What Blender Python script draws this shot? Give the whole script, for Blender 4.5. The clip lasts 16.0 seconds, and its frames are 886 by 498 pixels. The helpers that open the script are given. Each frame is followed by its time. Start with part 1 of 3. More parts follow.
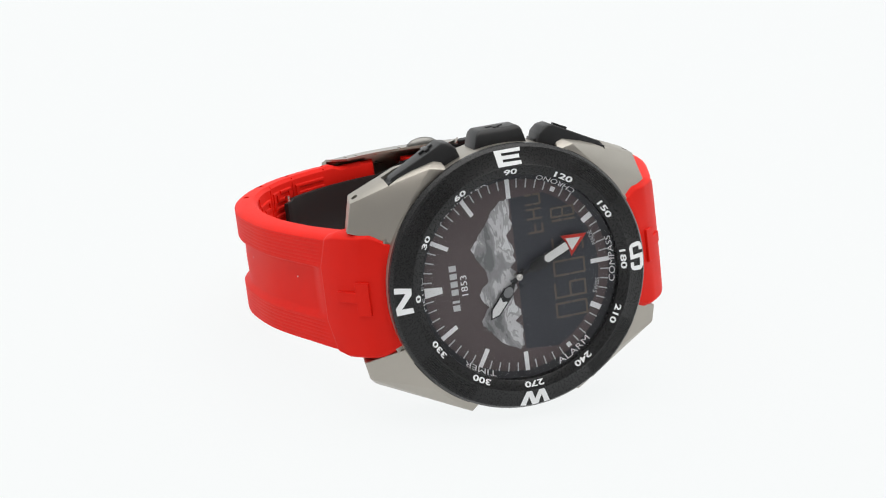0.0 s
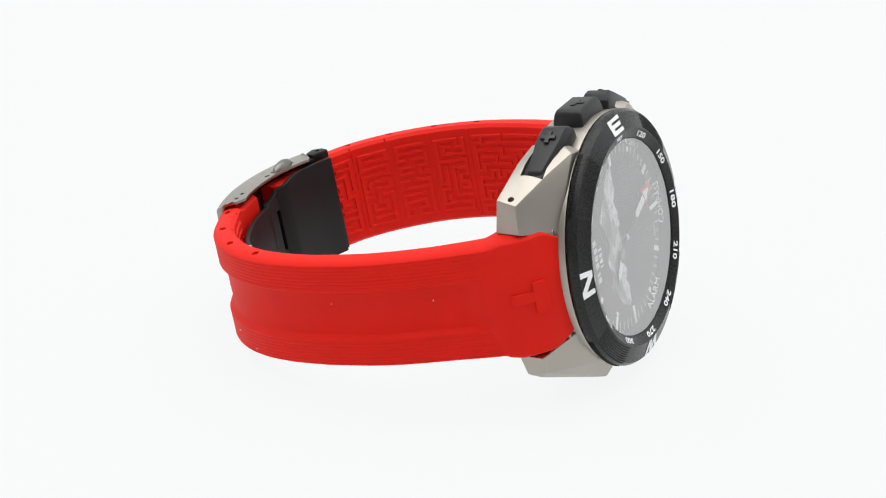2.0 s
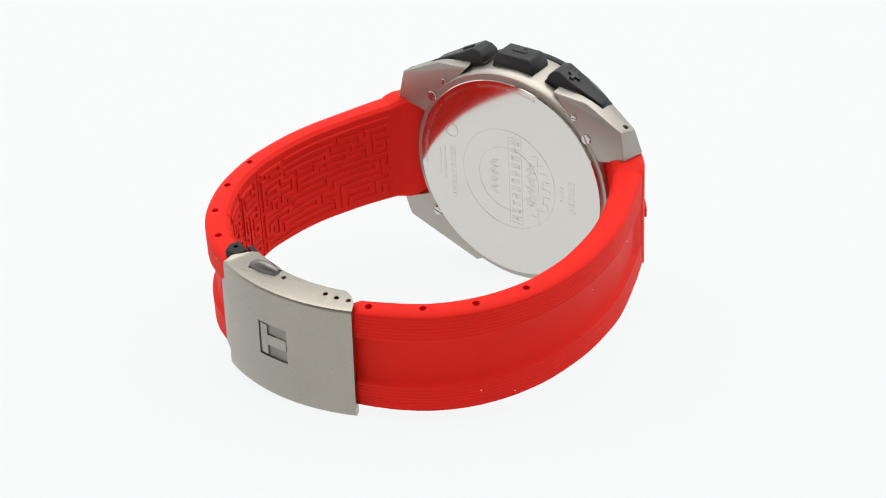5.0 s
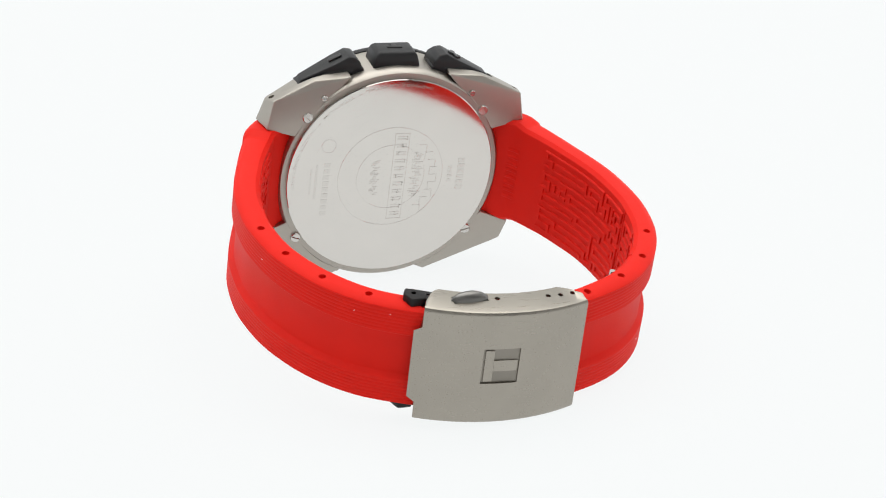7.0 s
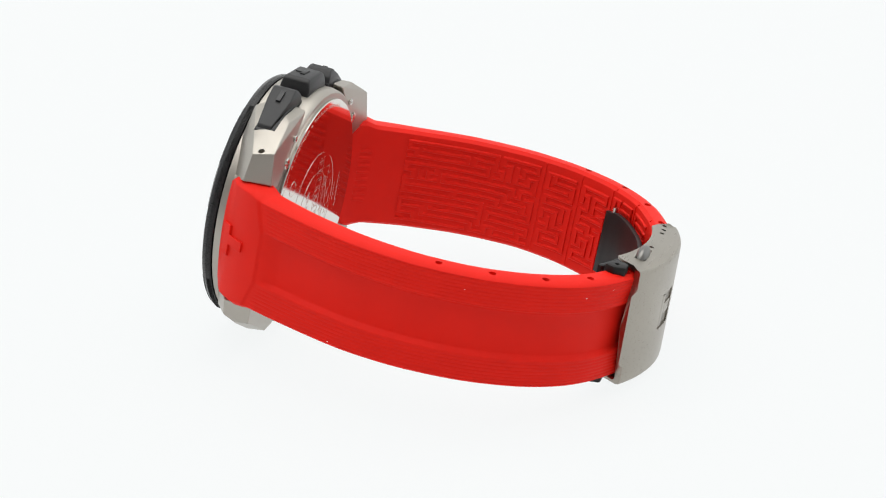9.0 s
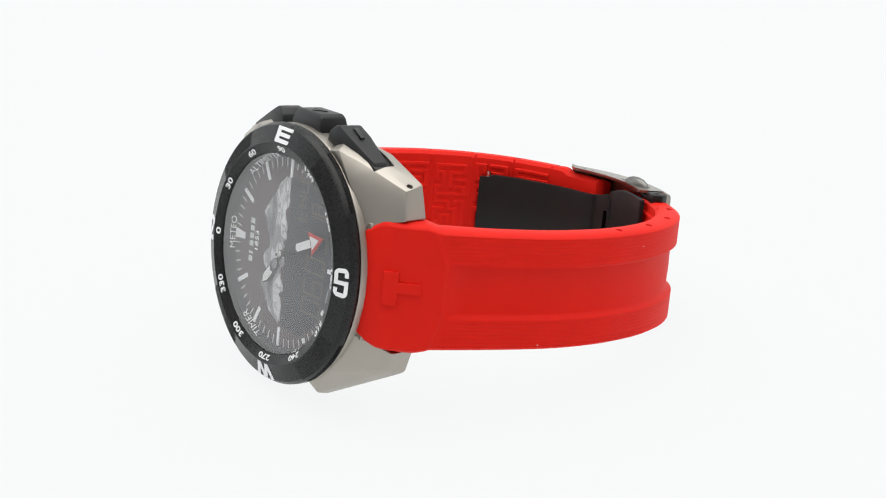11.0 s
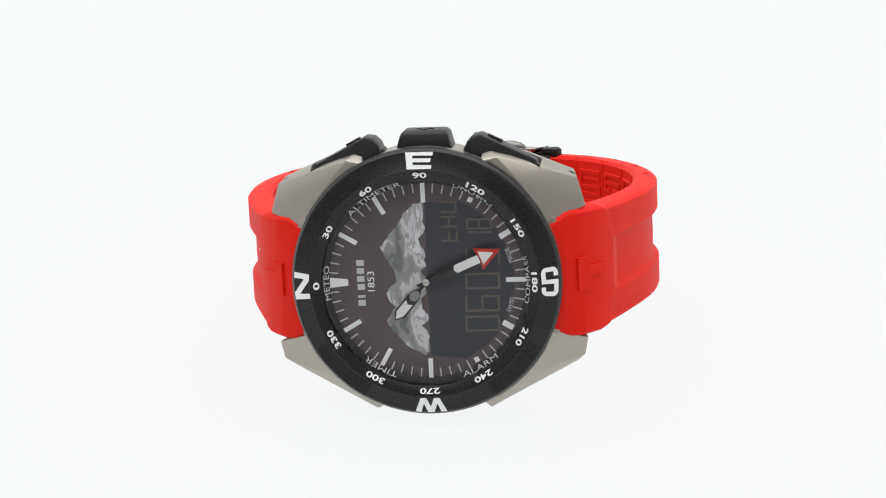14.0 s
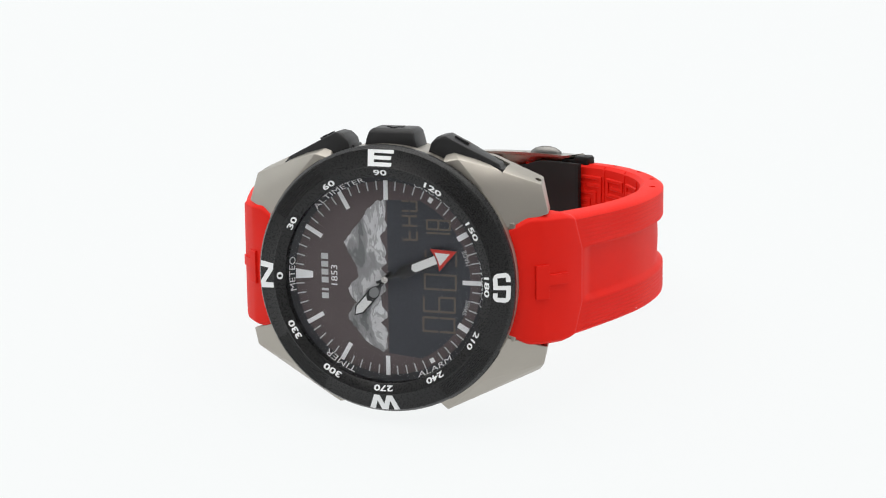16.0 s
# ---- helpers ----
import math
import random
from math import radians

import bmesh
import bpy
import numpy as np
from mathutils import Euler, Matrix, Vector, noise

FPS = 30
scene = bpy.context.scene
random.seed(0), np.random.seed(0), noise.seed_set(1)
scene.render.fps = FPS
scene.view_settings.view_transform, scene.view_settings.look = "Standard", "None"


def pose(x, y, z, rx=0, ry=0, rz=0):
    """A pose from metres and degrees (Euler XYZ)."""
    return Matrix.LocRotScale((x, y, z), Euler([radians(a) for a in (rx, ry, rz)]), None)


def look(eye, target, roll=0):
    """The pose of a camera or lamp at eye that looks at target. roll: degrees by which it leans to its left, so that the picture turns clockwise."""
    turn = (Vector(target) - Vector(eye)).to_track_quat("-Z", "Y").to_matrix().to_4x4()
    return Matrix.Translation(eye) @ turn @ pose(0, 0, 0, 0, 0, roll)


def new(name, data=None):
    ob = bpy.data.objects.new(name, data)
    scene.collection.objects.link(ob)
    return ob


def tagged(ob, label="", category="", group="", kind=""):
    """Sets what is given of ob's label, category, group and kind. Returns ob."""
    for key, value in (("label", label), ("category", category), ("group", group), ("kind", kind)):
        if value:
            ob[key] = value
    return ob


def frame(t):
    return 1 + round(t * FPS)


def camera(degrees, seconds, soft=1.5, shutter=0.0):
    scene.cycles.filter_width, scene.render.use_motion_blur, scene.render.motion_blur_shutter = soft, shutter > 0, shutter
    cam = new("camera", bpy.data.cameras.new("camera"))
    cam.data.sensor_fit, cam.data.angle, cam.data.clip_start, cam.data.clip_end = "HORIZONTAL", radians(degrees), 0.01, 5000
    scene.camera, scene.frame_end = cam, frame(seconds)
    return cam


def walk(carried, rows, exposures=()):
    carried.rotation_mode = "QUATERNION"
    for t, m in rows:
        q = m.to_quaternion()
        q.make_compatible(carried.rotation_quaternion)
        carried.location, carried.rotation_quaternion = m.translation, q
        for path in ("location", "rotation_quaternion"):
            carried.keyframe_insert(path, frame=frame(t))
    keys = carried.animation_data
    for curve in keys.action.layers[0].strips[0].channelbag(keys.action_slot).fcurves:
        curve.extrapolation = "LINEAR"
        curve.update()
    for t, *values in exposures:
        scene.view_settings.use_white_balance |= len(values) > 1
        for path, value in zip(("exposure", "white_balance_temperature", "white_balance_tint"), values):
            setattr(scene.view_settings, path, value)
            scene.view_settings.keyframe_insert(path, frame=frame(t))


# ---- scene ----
# ---- camera and its place: a still camera on a stand before a white table ----
LIFT = 0.02326           # the dial's pivot over the table top
MM = 0.001
cam = camera(24.43, 16.0, soft=1.1)
EYE = Vector((0.0, -0.33977, 0.12554 + LIFT))
AIM = EYE + Vector((math.sin(radians(0.039)) * math.cos(radians(21.40)), math.cos(radians(21.40)), -math.sin(radians(21.40))))
walk(cam, [(0.0, look(EYE, AIM)), (16.0, look(EYE, AIM))], exposures=[(0.0, 0.0), (16.0, 0.0)])

# ---- light: an unseen area lamp added over the table, dim surroundings round it ----
world = bpy.data.worlds.new("studio")
world.use_nodes = True
world.node_tree.nodes["Background"].inputs["Color"].default_value = (0.9, 0.95, 1.0, 1)
world.node_tree.nodes["Background"].inputs["Strength"].default_value = 0.05
scene.world = world
lamp = bpy.data.lights.new("unseen_top_light", "AREA")
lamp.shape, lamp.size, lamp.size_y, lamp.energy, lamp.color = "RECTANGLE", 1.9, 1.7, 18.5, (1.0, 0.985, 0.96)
unseen_top_light = new("unseen_top_light", lamp)
unseen_top_light.matrix_world = pose(0, -0.1, 1.2)

# ---- materials ----


def material(name, colour, rough=0.5, metal=0.0, grain=0.0, grain_size=4000.0, mottle=0.08, streak=None, coat=0.0, spec=0.5, rough_var=0.06):
    """A surface with fine relief (grain) and slow colour variation (mottle). streak: stretch of the grain along x, y, z."""
    m = bpy.data.materials.new(name)
    m.use_nodes = True
    nt = m.node_tree
    b = nt.nodes["Principled BSDF"]
    co = nt.nodes.new("ShaderNodeTexCoord")
    mp = nt.nodes.new("ShaderNodeMapping")
    mp.inputs["Scale"].default_value = streak or (1, 1, 1)
    nt.links.new(co.outputs["Object"], mp.inputs["Vector"])
    fine = nt.nodes.new("ShaderNodeTexNoise")
    fine.inputs["Scale"].default_value = grain_size
    fine.inputs["Detail"].default_value = 3
    nt.links.new(mp.outputs["Vector"], fine.inputs["Vector"])
    slow = nt.nodes.new("ShaderNodeTexNoise")
    slow.inputs["Scale"].default_value = 160
    slow.inputs["Detail"].default_value = 4
    nt.links.new(co.outputs["Object"], slow.inputs["Vector"])
    mix = nt.nodes.new("ShaderNodeMix")
    mix.data_type = "RGBA"
    lo = tuple(c * (1 - mottle) for c in colour)
    hi = tuple(min(1.0, c * (1 + mottle)) for c in colour)
    mix.inputs[6].default_value = (*lo, 1)
    mix.inputs[7].default_value = (*hi, 1)
    nt.links.new(slow.outputs["Fac"], mix.inputs[0])
    nt.links.new(mix.outputs[2], b.inputs["Base Color"])
    rr = nt.nodes.new("ShaderNodeMapRange")
    rr.inputs["To Min"].default_value = max(0.0, rough - rough_var)
    rr.inputs["To Max"].default_value = min(1.0, rough + rough_var)
    nt.links.new(fine.outputs["Fac"], rr.inputs["Value"])
    nt.links.new(rr.outputs["Result"], b.inputs["Roughness"])
    b.inputs["Metallic"].default_value = metal
    b.inputs["Specular IOR Level"].default_value = spec
    b.inputs["Coat Weight"].default_value = coat
    if grain:
        bump = nt.nodes.new("ShaderNodeBump")
        bump.inputs["Strength"].default_value = grain
        bump.inputs["Distance"].default_value = 0.00005
        nt.links.new(fine.outputs["Fac"], bump.inputs["Height"])
        nt.links.new(bump.outputs["Normal"], b.inputs["Normal"])
    return m


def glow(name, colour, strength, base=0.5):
    """White sheet that gives off light: the table, and the unseen panels added round it."""
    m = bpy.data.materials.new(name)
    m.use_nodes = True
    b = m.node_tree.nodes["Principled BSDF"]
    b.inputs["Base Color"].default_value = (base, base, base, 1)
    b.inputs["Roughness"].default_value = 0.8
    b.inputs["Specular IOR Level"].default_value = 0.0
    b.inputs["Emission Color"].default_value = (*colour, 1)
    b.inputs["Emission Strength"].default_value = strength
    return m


def clear(name):
    """Flat sapphire glass: clear straight through, mirror-like by its angle."""
    m = bpy.data.materials.new(name)
    m.use_nodes = True
    nt = m.node_tree
    nt.nodes.remove(nt.nodes["Principled BSDF"])
    tr = nt.nodes.new("ShaderNodeBsdfTransparent")
    tr.inputs["Color"].default_value = (0.97, 0.97, 0.98, 1)
    gl = nt.nodes.new("ShaderNodeBsdfGlossy")
    gl.inputs["Roughness"].default_value = 0.0
    lw = nt.nodes.new("ShaderNodeLayerWeight")
    lw.inputs["Blend"].default_value = 0.5
    fr = nt.nodes.new("ShaderNodeValToRGB")
    el = fr.color_ramp.elements
    el[0].position, el[0].color = 0.12, (0.006,) * 3 + (1,)
    el[1].position, el[1].color = 1.0, (1, 1, 1, 1)
    for at, v in ((0.25, 0.014), (0.37, 0.05), (0.45, 0.15), (0.55, 0.40), (0.6, 0.50), (0.7, 0.70), (0.8, 0.88)):
        el.new(at).color = (v, v, v, 1)
    nt.links.new(lw.outputs["Facing"], fr.inputs[0])
    mx = nt.nodes.new("ShaderNodeMixShader")
    nt.links.new(fr.outputs[0], mx.inputs[0])
    nt.links.new(tr.outputs[0], mx.inputs[1])
    nt.links.new(gl.outputs[0], mx.inputs[2])
    nt.links.new(mx.outputs[0], nt.nodes["Material Output"].inputs["Surface"])
    return m


RED = material("red_rubber", (0.71, 0.0135, 0.0065), 0.55, grain=0.2, grain_size=5000, mottle=0.06, spec=0.12)
TITAN = material("brushed_titanium", (0.405, 0.378, 0.338), 0.42, 1.0, grain=0.0, grain_size=500, streak=(0.5, 10, 10), mottle=0.06, rough_var=0.05)
STEEL = material("brushed_steel", (0.352, 0.325, 0.283), 0.29, 1.0, grain=0.12, grain_size=700, streak=(0.25, 8, 8), mottle=0.07, rough_var=0.05)
RECESS_STEEL = material("dark_recess_steel", (0.26, 0.24, 0.21), 0.45, 1.0, grain=0.2, mottle=0.12)
STEEL.node_tree.nodes["Principled BSDF"].inputs["Anisotropic"].default_value = 0.5
MIRROR = material("polished_steel", (0.66, 0.635, 0.60), 0.08, 1.0, grain=0.0, grain_size=900, streak=(0.4, 8, 1), mottle=0.03, rough_var=0.03)
ENGRAVED = material("engraved_steel", (0.63, 0.605, 0.57), 0.20, 1.0, mottle=0.05)
SCREW = material("screw_steel", (0.58, 0.56, 0.53), 0.22, 1.0)
BLACK = material("black_bezel", (0.013, 0.013, 0.0135), 0.28, 0.0, grain=0.08, mottle=0.25, spec=0.28)
RUBBER = material("black_rubber", (0.012, 0.012, 0.013), 0.42, grain=0.2, mottle=0.2, spec=0.4)
BLADE = material("black_steel_blade", (0.009, 0.008, 0.008), 0.45, 0.0, grain=0.15, mottle=0.2, spec=0.25)
DIAL = material("dark_dial", (0.116, 0.095, 0.097), 0.6, mottle=0.1, rough_var=0.0, spec=0.2)
LCD = material("lcd_glass", (0.058, 0.061, 0.071), 0.5, mottle=0.1, rough_var=0.0, spec=0.2)
SEGMENT = material("lcd_segment", (0.122, 0.102, 0.078), 0.5)
REHAUT = material("dark_grey_flange", (0.040, 0.041, 0.046), 0.45, mottle=0.12, spec=0.3)
PRINT = material("white_print", (0.86, 0.87, 0.88), 0.5, mottle=0.03)
INK = material("grey_print", (0.55, 0.56, 0.57), 0.5, mottle=0.05)
LUME = material("white_lume", (0.74, 0.75, 0.74), 0.55, mottle=0.03)
ARROW_RED = material("red_lacquer", (0.55, 0.03, 0.02), 0.4)
BLACK_LACQUER = material("black_lacquer", (0.012, 0.012, 0.013), 0.3)
GUN = material("grey_pusher_steel", (0.2, 0.195, 0.185), 0.35, 1.0, grain=0.2)
CRYSTAL = clear("sapphire_crystal")
COATED = bpy.data.materials.new("coated_glass")      # anti-reflective inner face
COATED.use_nodes = True
COATED.node_tree.nodes.remove(COATED.node_tree.nodes["Principled BSDF"])
COATED.node_tree.links.new(COATED.node_tree.nodes.new("ShaderNodeBsdfTransparent").outputs[0], COATED.node_tree.nodes["Material Output"].inputs["Surface"])
# The table's glow is put in to hold it white and almost shadowless.
TABLE = glow("glowing_white_acrylic", (0.978, 1.0, 1.0), 0.893, 0.05)
# Unseen ceiling and side panels, added to light the watch and its glass.
CEIL = glow("unseen_ceiling_glow", (1.0, 0.99, 0.97), 0.5, 0.6)
SIDE = glow("unseen_side_glow", (0.94, 1.0, 1.03), 0.85, 0.4)
# Unseen grey and dark surrounds, added to set what the metal mirrors.
GREYWALL = material("unseen_grey_panel", (0.48, 0.477, 0.475), 0.8, mottle=0.1)
DARKWALL = material("unseen_dark_panel", (0.045, 0.044, 0.045), 0.8, mottle=0.2)


def rock():
    """Printed mountains: snow fields and darker rock."""
    m = material("mountain_print", (0.3, 0.3, 0.31), 0.6)
    nt = m.node_tree
    b = nt.nodes["Principled BSDF"]
    co = nt.nodes.new("ShaderNodeTexCoord")
    mp = nt.nodes.new("ShaderNodeMapping")
    mp.inputs["Rotation"].default_value = (0, 0, 0.75)
    mp.inputs["Scale"].default_value = (1.0, 0.42, 1.0)
    nt.links.new(co.outputs["Object"], mp.inputs["Vector"])
    n = nt.nodes.new("ShaderNodeTexNoise")
    n.inputs["Scale"].default_value = 300
    n.inputs["Detail"].default_value = 8
    n.inputs["Roughness"].default_value = 0.56
    n.inputs["Distortion"].default_value = 0.35
    nt.links.new(mp.outputs["Vector"], n.inputs["Vector"])
    r = nt.nodes.new("ShaderNodeValToRGB")
    r.color_ramp.interpolation = "CONSTANT"
    e = r.color_ramp.elements
    e[0].position, e[0].color = 0.0, (0.16, 0.165, 0.17, 1)
    e[1].position, e[1].color = 0.60, (0.68, 0.69, 0.70, 1)
    for at, v in ((0.40, 0.26), (0.455, 0.32), (0.495, 0.56), (0.535, 0.60), (0.555, 0.38)):
        e.new(at).color = (v, v, v * 1.02, 1)
    nt.links.new(n.outputs["Fac"], r.inputs[0])
    nt.links.new(r.outputs[0], b.inputs["Base Color"])
    return m


ROCK = rock()

# ---- mesh helpers (shapes in millimetres) ----


def bm_of(verts, faces):
    bm = bmesh.new()
    vs = [bm.verts.new(v) for v in verts]
    for f in faces:
        try:
            bm.faces.new([vs[i] for i in f])
        except ValueError:
            pass
    return bm


def soften(bm, width=0.2, segments=2, angle=25):
    bmesh.ops.remove_doubles(bm, verts=bm.verts[:], dist=0.0005)
    bmesh.ops.recalc_face_normals(bm, faces=bm.faces[:])
    edges = [e for e in bm.edges if len(e.link_faces) == 2 and e.calc_face_angle(0) > radians(angle)]
    if edges and width:
        bmesh.ops.bevel(bm, geom=edges, offset=width, segments=segments, affect="EDGES", profile=0.5, clamp_overlap=True)
    return bm


def part(name, bm, mat, parent, label="", smooth=35, kind=""):
    """Links a bmesh, in millimetres, as one mesh object under a thing or part."""
    bmesh.ops.recalc_face_normals(bm, faces=bm.faces[:])
    bmesh.ops.scale(bm, vec=(MM, MM, MM), verts=bm.verts[:])
    me = bpy.data.meshes.new(name)
    bm.to_mesh(me)
    bm.free()
    me.materials.append(mat)
    me.shade_smooth()
    me.set_sharp_from_angle(angle=radians(smooth))
    ob = new(name, me)
    ob.parent = parent
    if label or kind:
        tagged(ob, label=label, kind=kind)
    return ob


def hull(points, width=0.25, segments=2):
    bm = bmesh.new()
    for p in points:
        bm.verts.new(p)
    out = bmesh.ops.convex_hull(bm, input=bm.verts[:])
    junk = [g for g in out["geom_interior"] if isinstance(g, bmesh.types.BMVert)]
    bmesh.ops.delete(bm, geom=junk, context="VERTS")
    bmesh.ops.dissolve_limit(bm, angle_limit=radians(2), verts=bm.verts[:], edges=bm.edges[:])
    return soften(bm, width, segments, 12)


def box(x0, x1, y0, y1, z0, z1, width=0.08):
    return hull([(x, y, z) for x in (x0, x1) for y in (y0, y1) for z in (z0, z1)], width)


def lathe(profile, n=128, closed=True):
    """Turns (r, z) round the z axis."""
    verts, faces, k = [], [], len(profile)
    for i in range(n):
        a = 2 * math.pi * i / n
        verts += [(r * math.cos(a), r * math.sin(a), z) for r, z in profile]
    for i in range(n):
        j = (i + 1) % n
        for q in range(k if closed else k - 1):
            w = (q + 1) % k
            faces.append((i * k + q, j * k + q, j * k + w, i * k + w))
    bm = bm_of(verts, faces)
    bmesh.ops.remove_doubles(bm, verts=bm.verts[:], dist=0.0005)
    return bm


def prism(outline, z0, z1, width=0.0):
    n = len(outline)
    verts = [(x, y, z0) for x, y in outline] + [(x, y, z1) for x, y in outline]
    faces = [tuple(range(n))[::-1], tuple(range(n, 2 * n))] + [(i, (i + 1) % n, n + (i + 1) % n, n + i) for i in range(n)]
    return soften(bm_of(verts, faces), width)


def glyphs(body, height, width=None, bold=0.0, deep=0.03):
    """Letters as verts (u along the line, v up, h above the ground) centred, and their faces."""
    cu = bpy.data.curves.new("letters", "FONT")
    cu.body, cu.align_x, cu.offset, cu.extrude, cu.resolution_u = body, "CENTER", bold, 0.05, 3
    ob = new("letters", cu)
    deps = bpy.context.evaluated_depsgraph_get()
    me = bpy.data.meshes.new_from_object(ob.evaluated_get(deps))
    v = np.array([p.co[:] for p in me.vertices])
    f = [tuple(p.vertices) for p in me.polygons]
    bpy.data.objects.remove(ob)
    bpy.data.curves.remove(cu)
    bpy.data.meshes.remove(me)
    lo, hi = v.min(0), v.max(0)
    v -= (lo + hi) / 2
    size = hi - lo
    k = height / size[1]
    v[:, 0] *= (width / size[0]) if width else k
    v[:, 1] *= k
    v[:, 2] = (v[:, 2] / size[2] + 0.5) * deep
    return v, f


def ring_text(body, r, bearing, height, width=None, bold=0.0, inward=False, zof=lambda r: 0.0, back=False):
    """Letters bent round the dial's centre; bearing in degrees clockwise from 12 o'clock."""
    v, f = glyphs(body, height, width, bold)
    phi = math.pi - radians(bearing)
    s = 1 if (inward != back) else -1
    out = []
    for u, w, h in v:
        rr = r - w if inward else r + w
        a = phi + s * u / r
        z = zof(rr)
        out.append((rr * math.cos(a), rr * math.sin(a), z - h if back else z + h))
    return bm_of(out, f)


def flat_text(body, x, y, z, height, width=None, bold=0.0):
    """Letters that read along +y, their tops towards -x."""
    v, f = glyphs(body, height, width, bold)
    return bm_of([(x - w, y + u, z + h) for u, w, h in v], f)


def carve(ob, cutters, sharp=35):
    """Cuts bmesh bodies (millimetres) out of a part and keeps the result as its mesh."""
    whole = bmesh.new()
    for c in cutters:
        me = bpy.data.meshes.new("cutter")
        c.to_mesh(me)
        whole.from_mesh(me)
        bpy.data.meshes.remove(me)
        c.free()
    bmesh.ops.recalc_face_normals(whole, faces=whole.faces[:])
    bmesh.ops.scale(whole, vec=(MM, MM, MM), verts=whole.verts[:])
    cm = bpy.data.meshes.new("cutter")
    whole.to_mesh(cm)
    whole.free()
    co = new("cutter", cm)
    mod = ob.modifiers.new("cut", "BOOLEAN")
    mod.operation, mod.object, mod.solver = "DIFFERENCE", co, "EXACT"
    deps = bpy.context.evaluated_depsgraph_get()
    fresh = bpy.data.meshes.new_from_object(ob.evaluated_get(deps))
    ob.modifiers.remove(mod)
    old = ob.data
    ob.data = fresh
    bpy.data.meshes.remove(old)
    bpy.data.objects.remove(co)
    bpy.data.meshes.remove(cm)
    fresh.set_sharp_from_angle(angle=radians(sharp))


def peg(p, axis, r, depth, n=12):
    """A short round cutter from p along axis."""
    bm = bmesh.new()
    bmesh.ops.create_cone(bm, cap_ends=True, segments=n, radius1=r, radius2=r, depth=depth)
    q = Vector((0, 0, 1)).rotation_difference(Vector(axis)).to_matrix().to_4x4()
    bmesh.ops.transform(bm, matrix=Matrix.Translation(p) @ q, verts=bm.verts[:])
    return bm


# ---- the white table sheet; unseen glowing and dark panels added round it ----


def sheet(name, verts, faces, mat, label, category):
    me = bpy.data.meshes.new(name)
    me.from_pydata(verts, [], faces)
    me.materials.append(mat)
    me.shade_smooth()
    me.update()
    ob = new(name, me)
    return tagged(ob, label=label, category=category, kind="structure")


def sweep():
    """One white sheet: flat under the watch, curving up behind it."""
    line = [(-0.95, 0.0), (-0.3, 0.0), (0.0, 0.0), (0.5, 0.0)]
    for i in range(1, 13):
        a = radians(90 * i / 12)
        line.append((0.5 + 0.4 * math.sin(a), 0.4 - 0.4 * math.cos(a)))
    line.append((0.9, 1.3))
    verts, faces = [], []
    for thick in (0.0, -0.006):
        for i, (y, z) in enumerate(line):
            dy, dz = (0, thick) if i < 4 else ((-thick * math.sin(radians(90 * min(i - 3, 12) / 12))), thick * math.cos(radians(90 * min(i - 3, 12) / 12)))
            for x in (-1.2, 1.2):
                verts.append((x, y + dy, z + dz))
    n = len(line)
    for i in range(n - 1):
        a, b = 2 * i, 2 * n + 2 * i
        faces += [(a, a + 1, a + 3, a + 2), (b, b + 2, b + 3, b + 1), (a, a + 2, b + 2, b), (a + 1, b + 1, b + 3, a + 3)]
    faces += [(0, 2 * n, 2 * n + 1, 1), (2 * n - 2, 2 * n - 1, 4 * n - 1, 4 * n - 2)]
    return sheet("backdrop", verts, faces, TABLE, "white acrylic table sheet given its own glow, sweeping up behind", "backdrop")


def slab(name, lo, hi, mat, label, category):
    x0, y0, z0 = lo
    x1, y1, z1 = hi
    v = [(x, y, z) for x in (x0, x1) for y in (y0, y1) for z in (z0, z1)]
    f = [(0, 1, 3, 2), (4, 6, 7, 5), (0, 4, 5, 1), (2, 3, 7, 6), (0, 2, 6, 4), (1, 5, 7, 3)]
    ob = sheet(name, v, f, mat, label, category)
    ob.data.shade_flat()
    return ob


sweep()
# None of these panels is in view; they shape light and reflections.
slab("unseen_panel_west", (-1.23, 0.18, -0.8), (-1.205, 0.93, 1.3), SIDE, "unseen glowing white panel added beside the table", "wall")
slab("unseen_panel_east", (1.205, 0.18, -0.8), (1.23, 0.93, 1.3), SIDE, "unseen glowing white panel added beside the table", "wall")
slab("unseen_panel_west_front", (-1.23, -1.4, -0.8), (-1.205, 0.175, 1.3), GREYWALL, "unseen grey panel added beside the camera for reflections", "wall")
slab("unseen_panel_east_front", (1.205, -1.4, -0.8), (1.23, 0.175, 1.3), GREYWALL, "unseen grey panel added beside the camera for reflections", "wall")
slab("ceiling", (-1.23, -0.55, 1.305), (1.23, 0.93, 1.33), CEIL, "unseen glowing white ceiling added over the table", "ceiling")
slab("unseen_panel_top_front", (-1.23, -1.43, 1.305), (1.23, -0.555, 1.33), DARKWALL, "unseen dark ceiling added behind the camera", "ceiling")
slab("floor", (-1.23, -1.43, -0.83), (1.23, 0.93, -0.8), DARKWALL, "unseen dark floor added under the table", "floor")
slab("unseen_panel_south", (-1.23, -1.43, -0.8), (1.23, -1.405, 1.3), GREYWALL, "unseen grey panel added behind the camera for reflections", "wall")

# ---- the watch ----
watch = tagged(new("wristwatch"), label="analogue-digital wristwatch on red rubber strap, lying on a white table", category="wristwatch")


def bezel_z(r):
    return float(np.interp(r, [16.95, 17.1, 18.6, 18.8, 21.45, 21.75, 21.95], [2.15, 2.3, 2.88, 2.75, 1.75, 1.35, 0.95]))


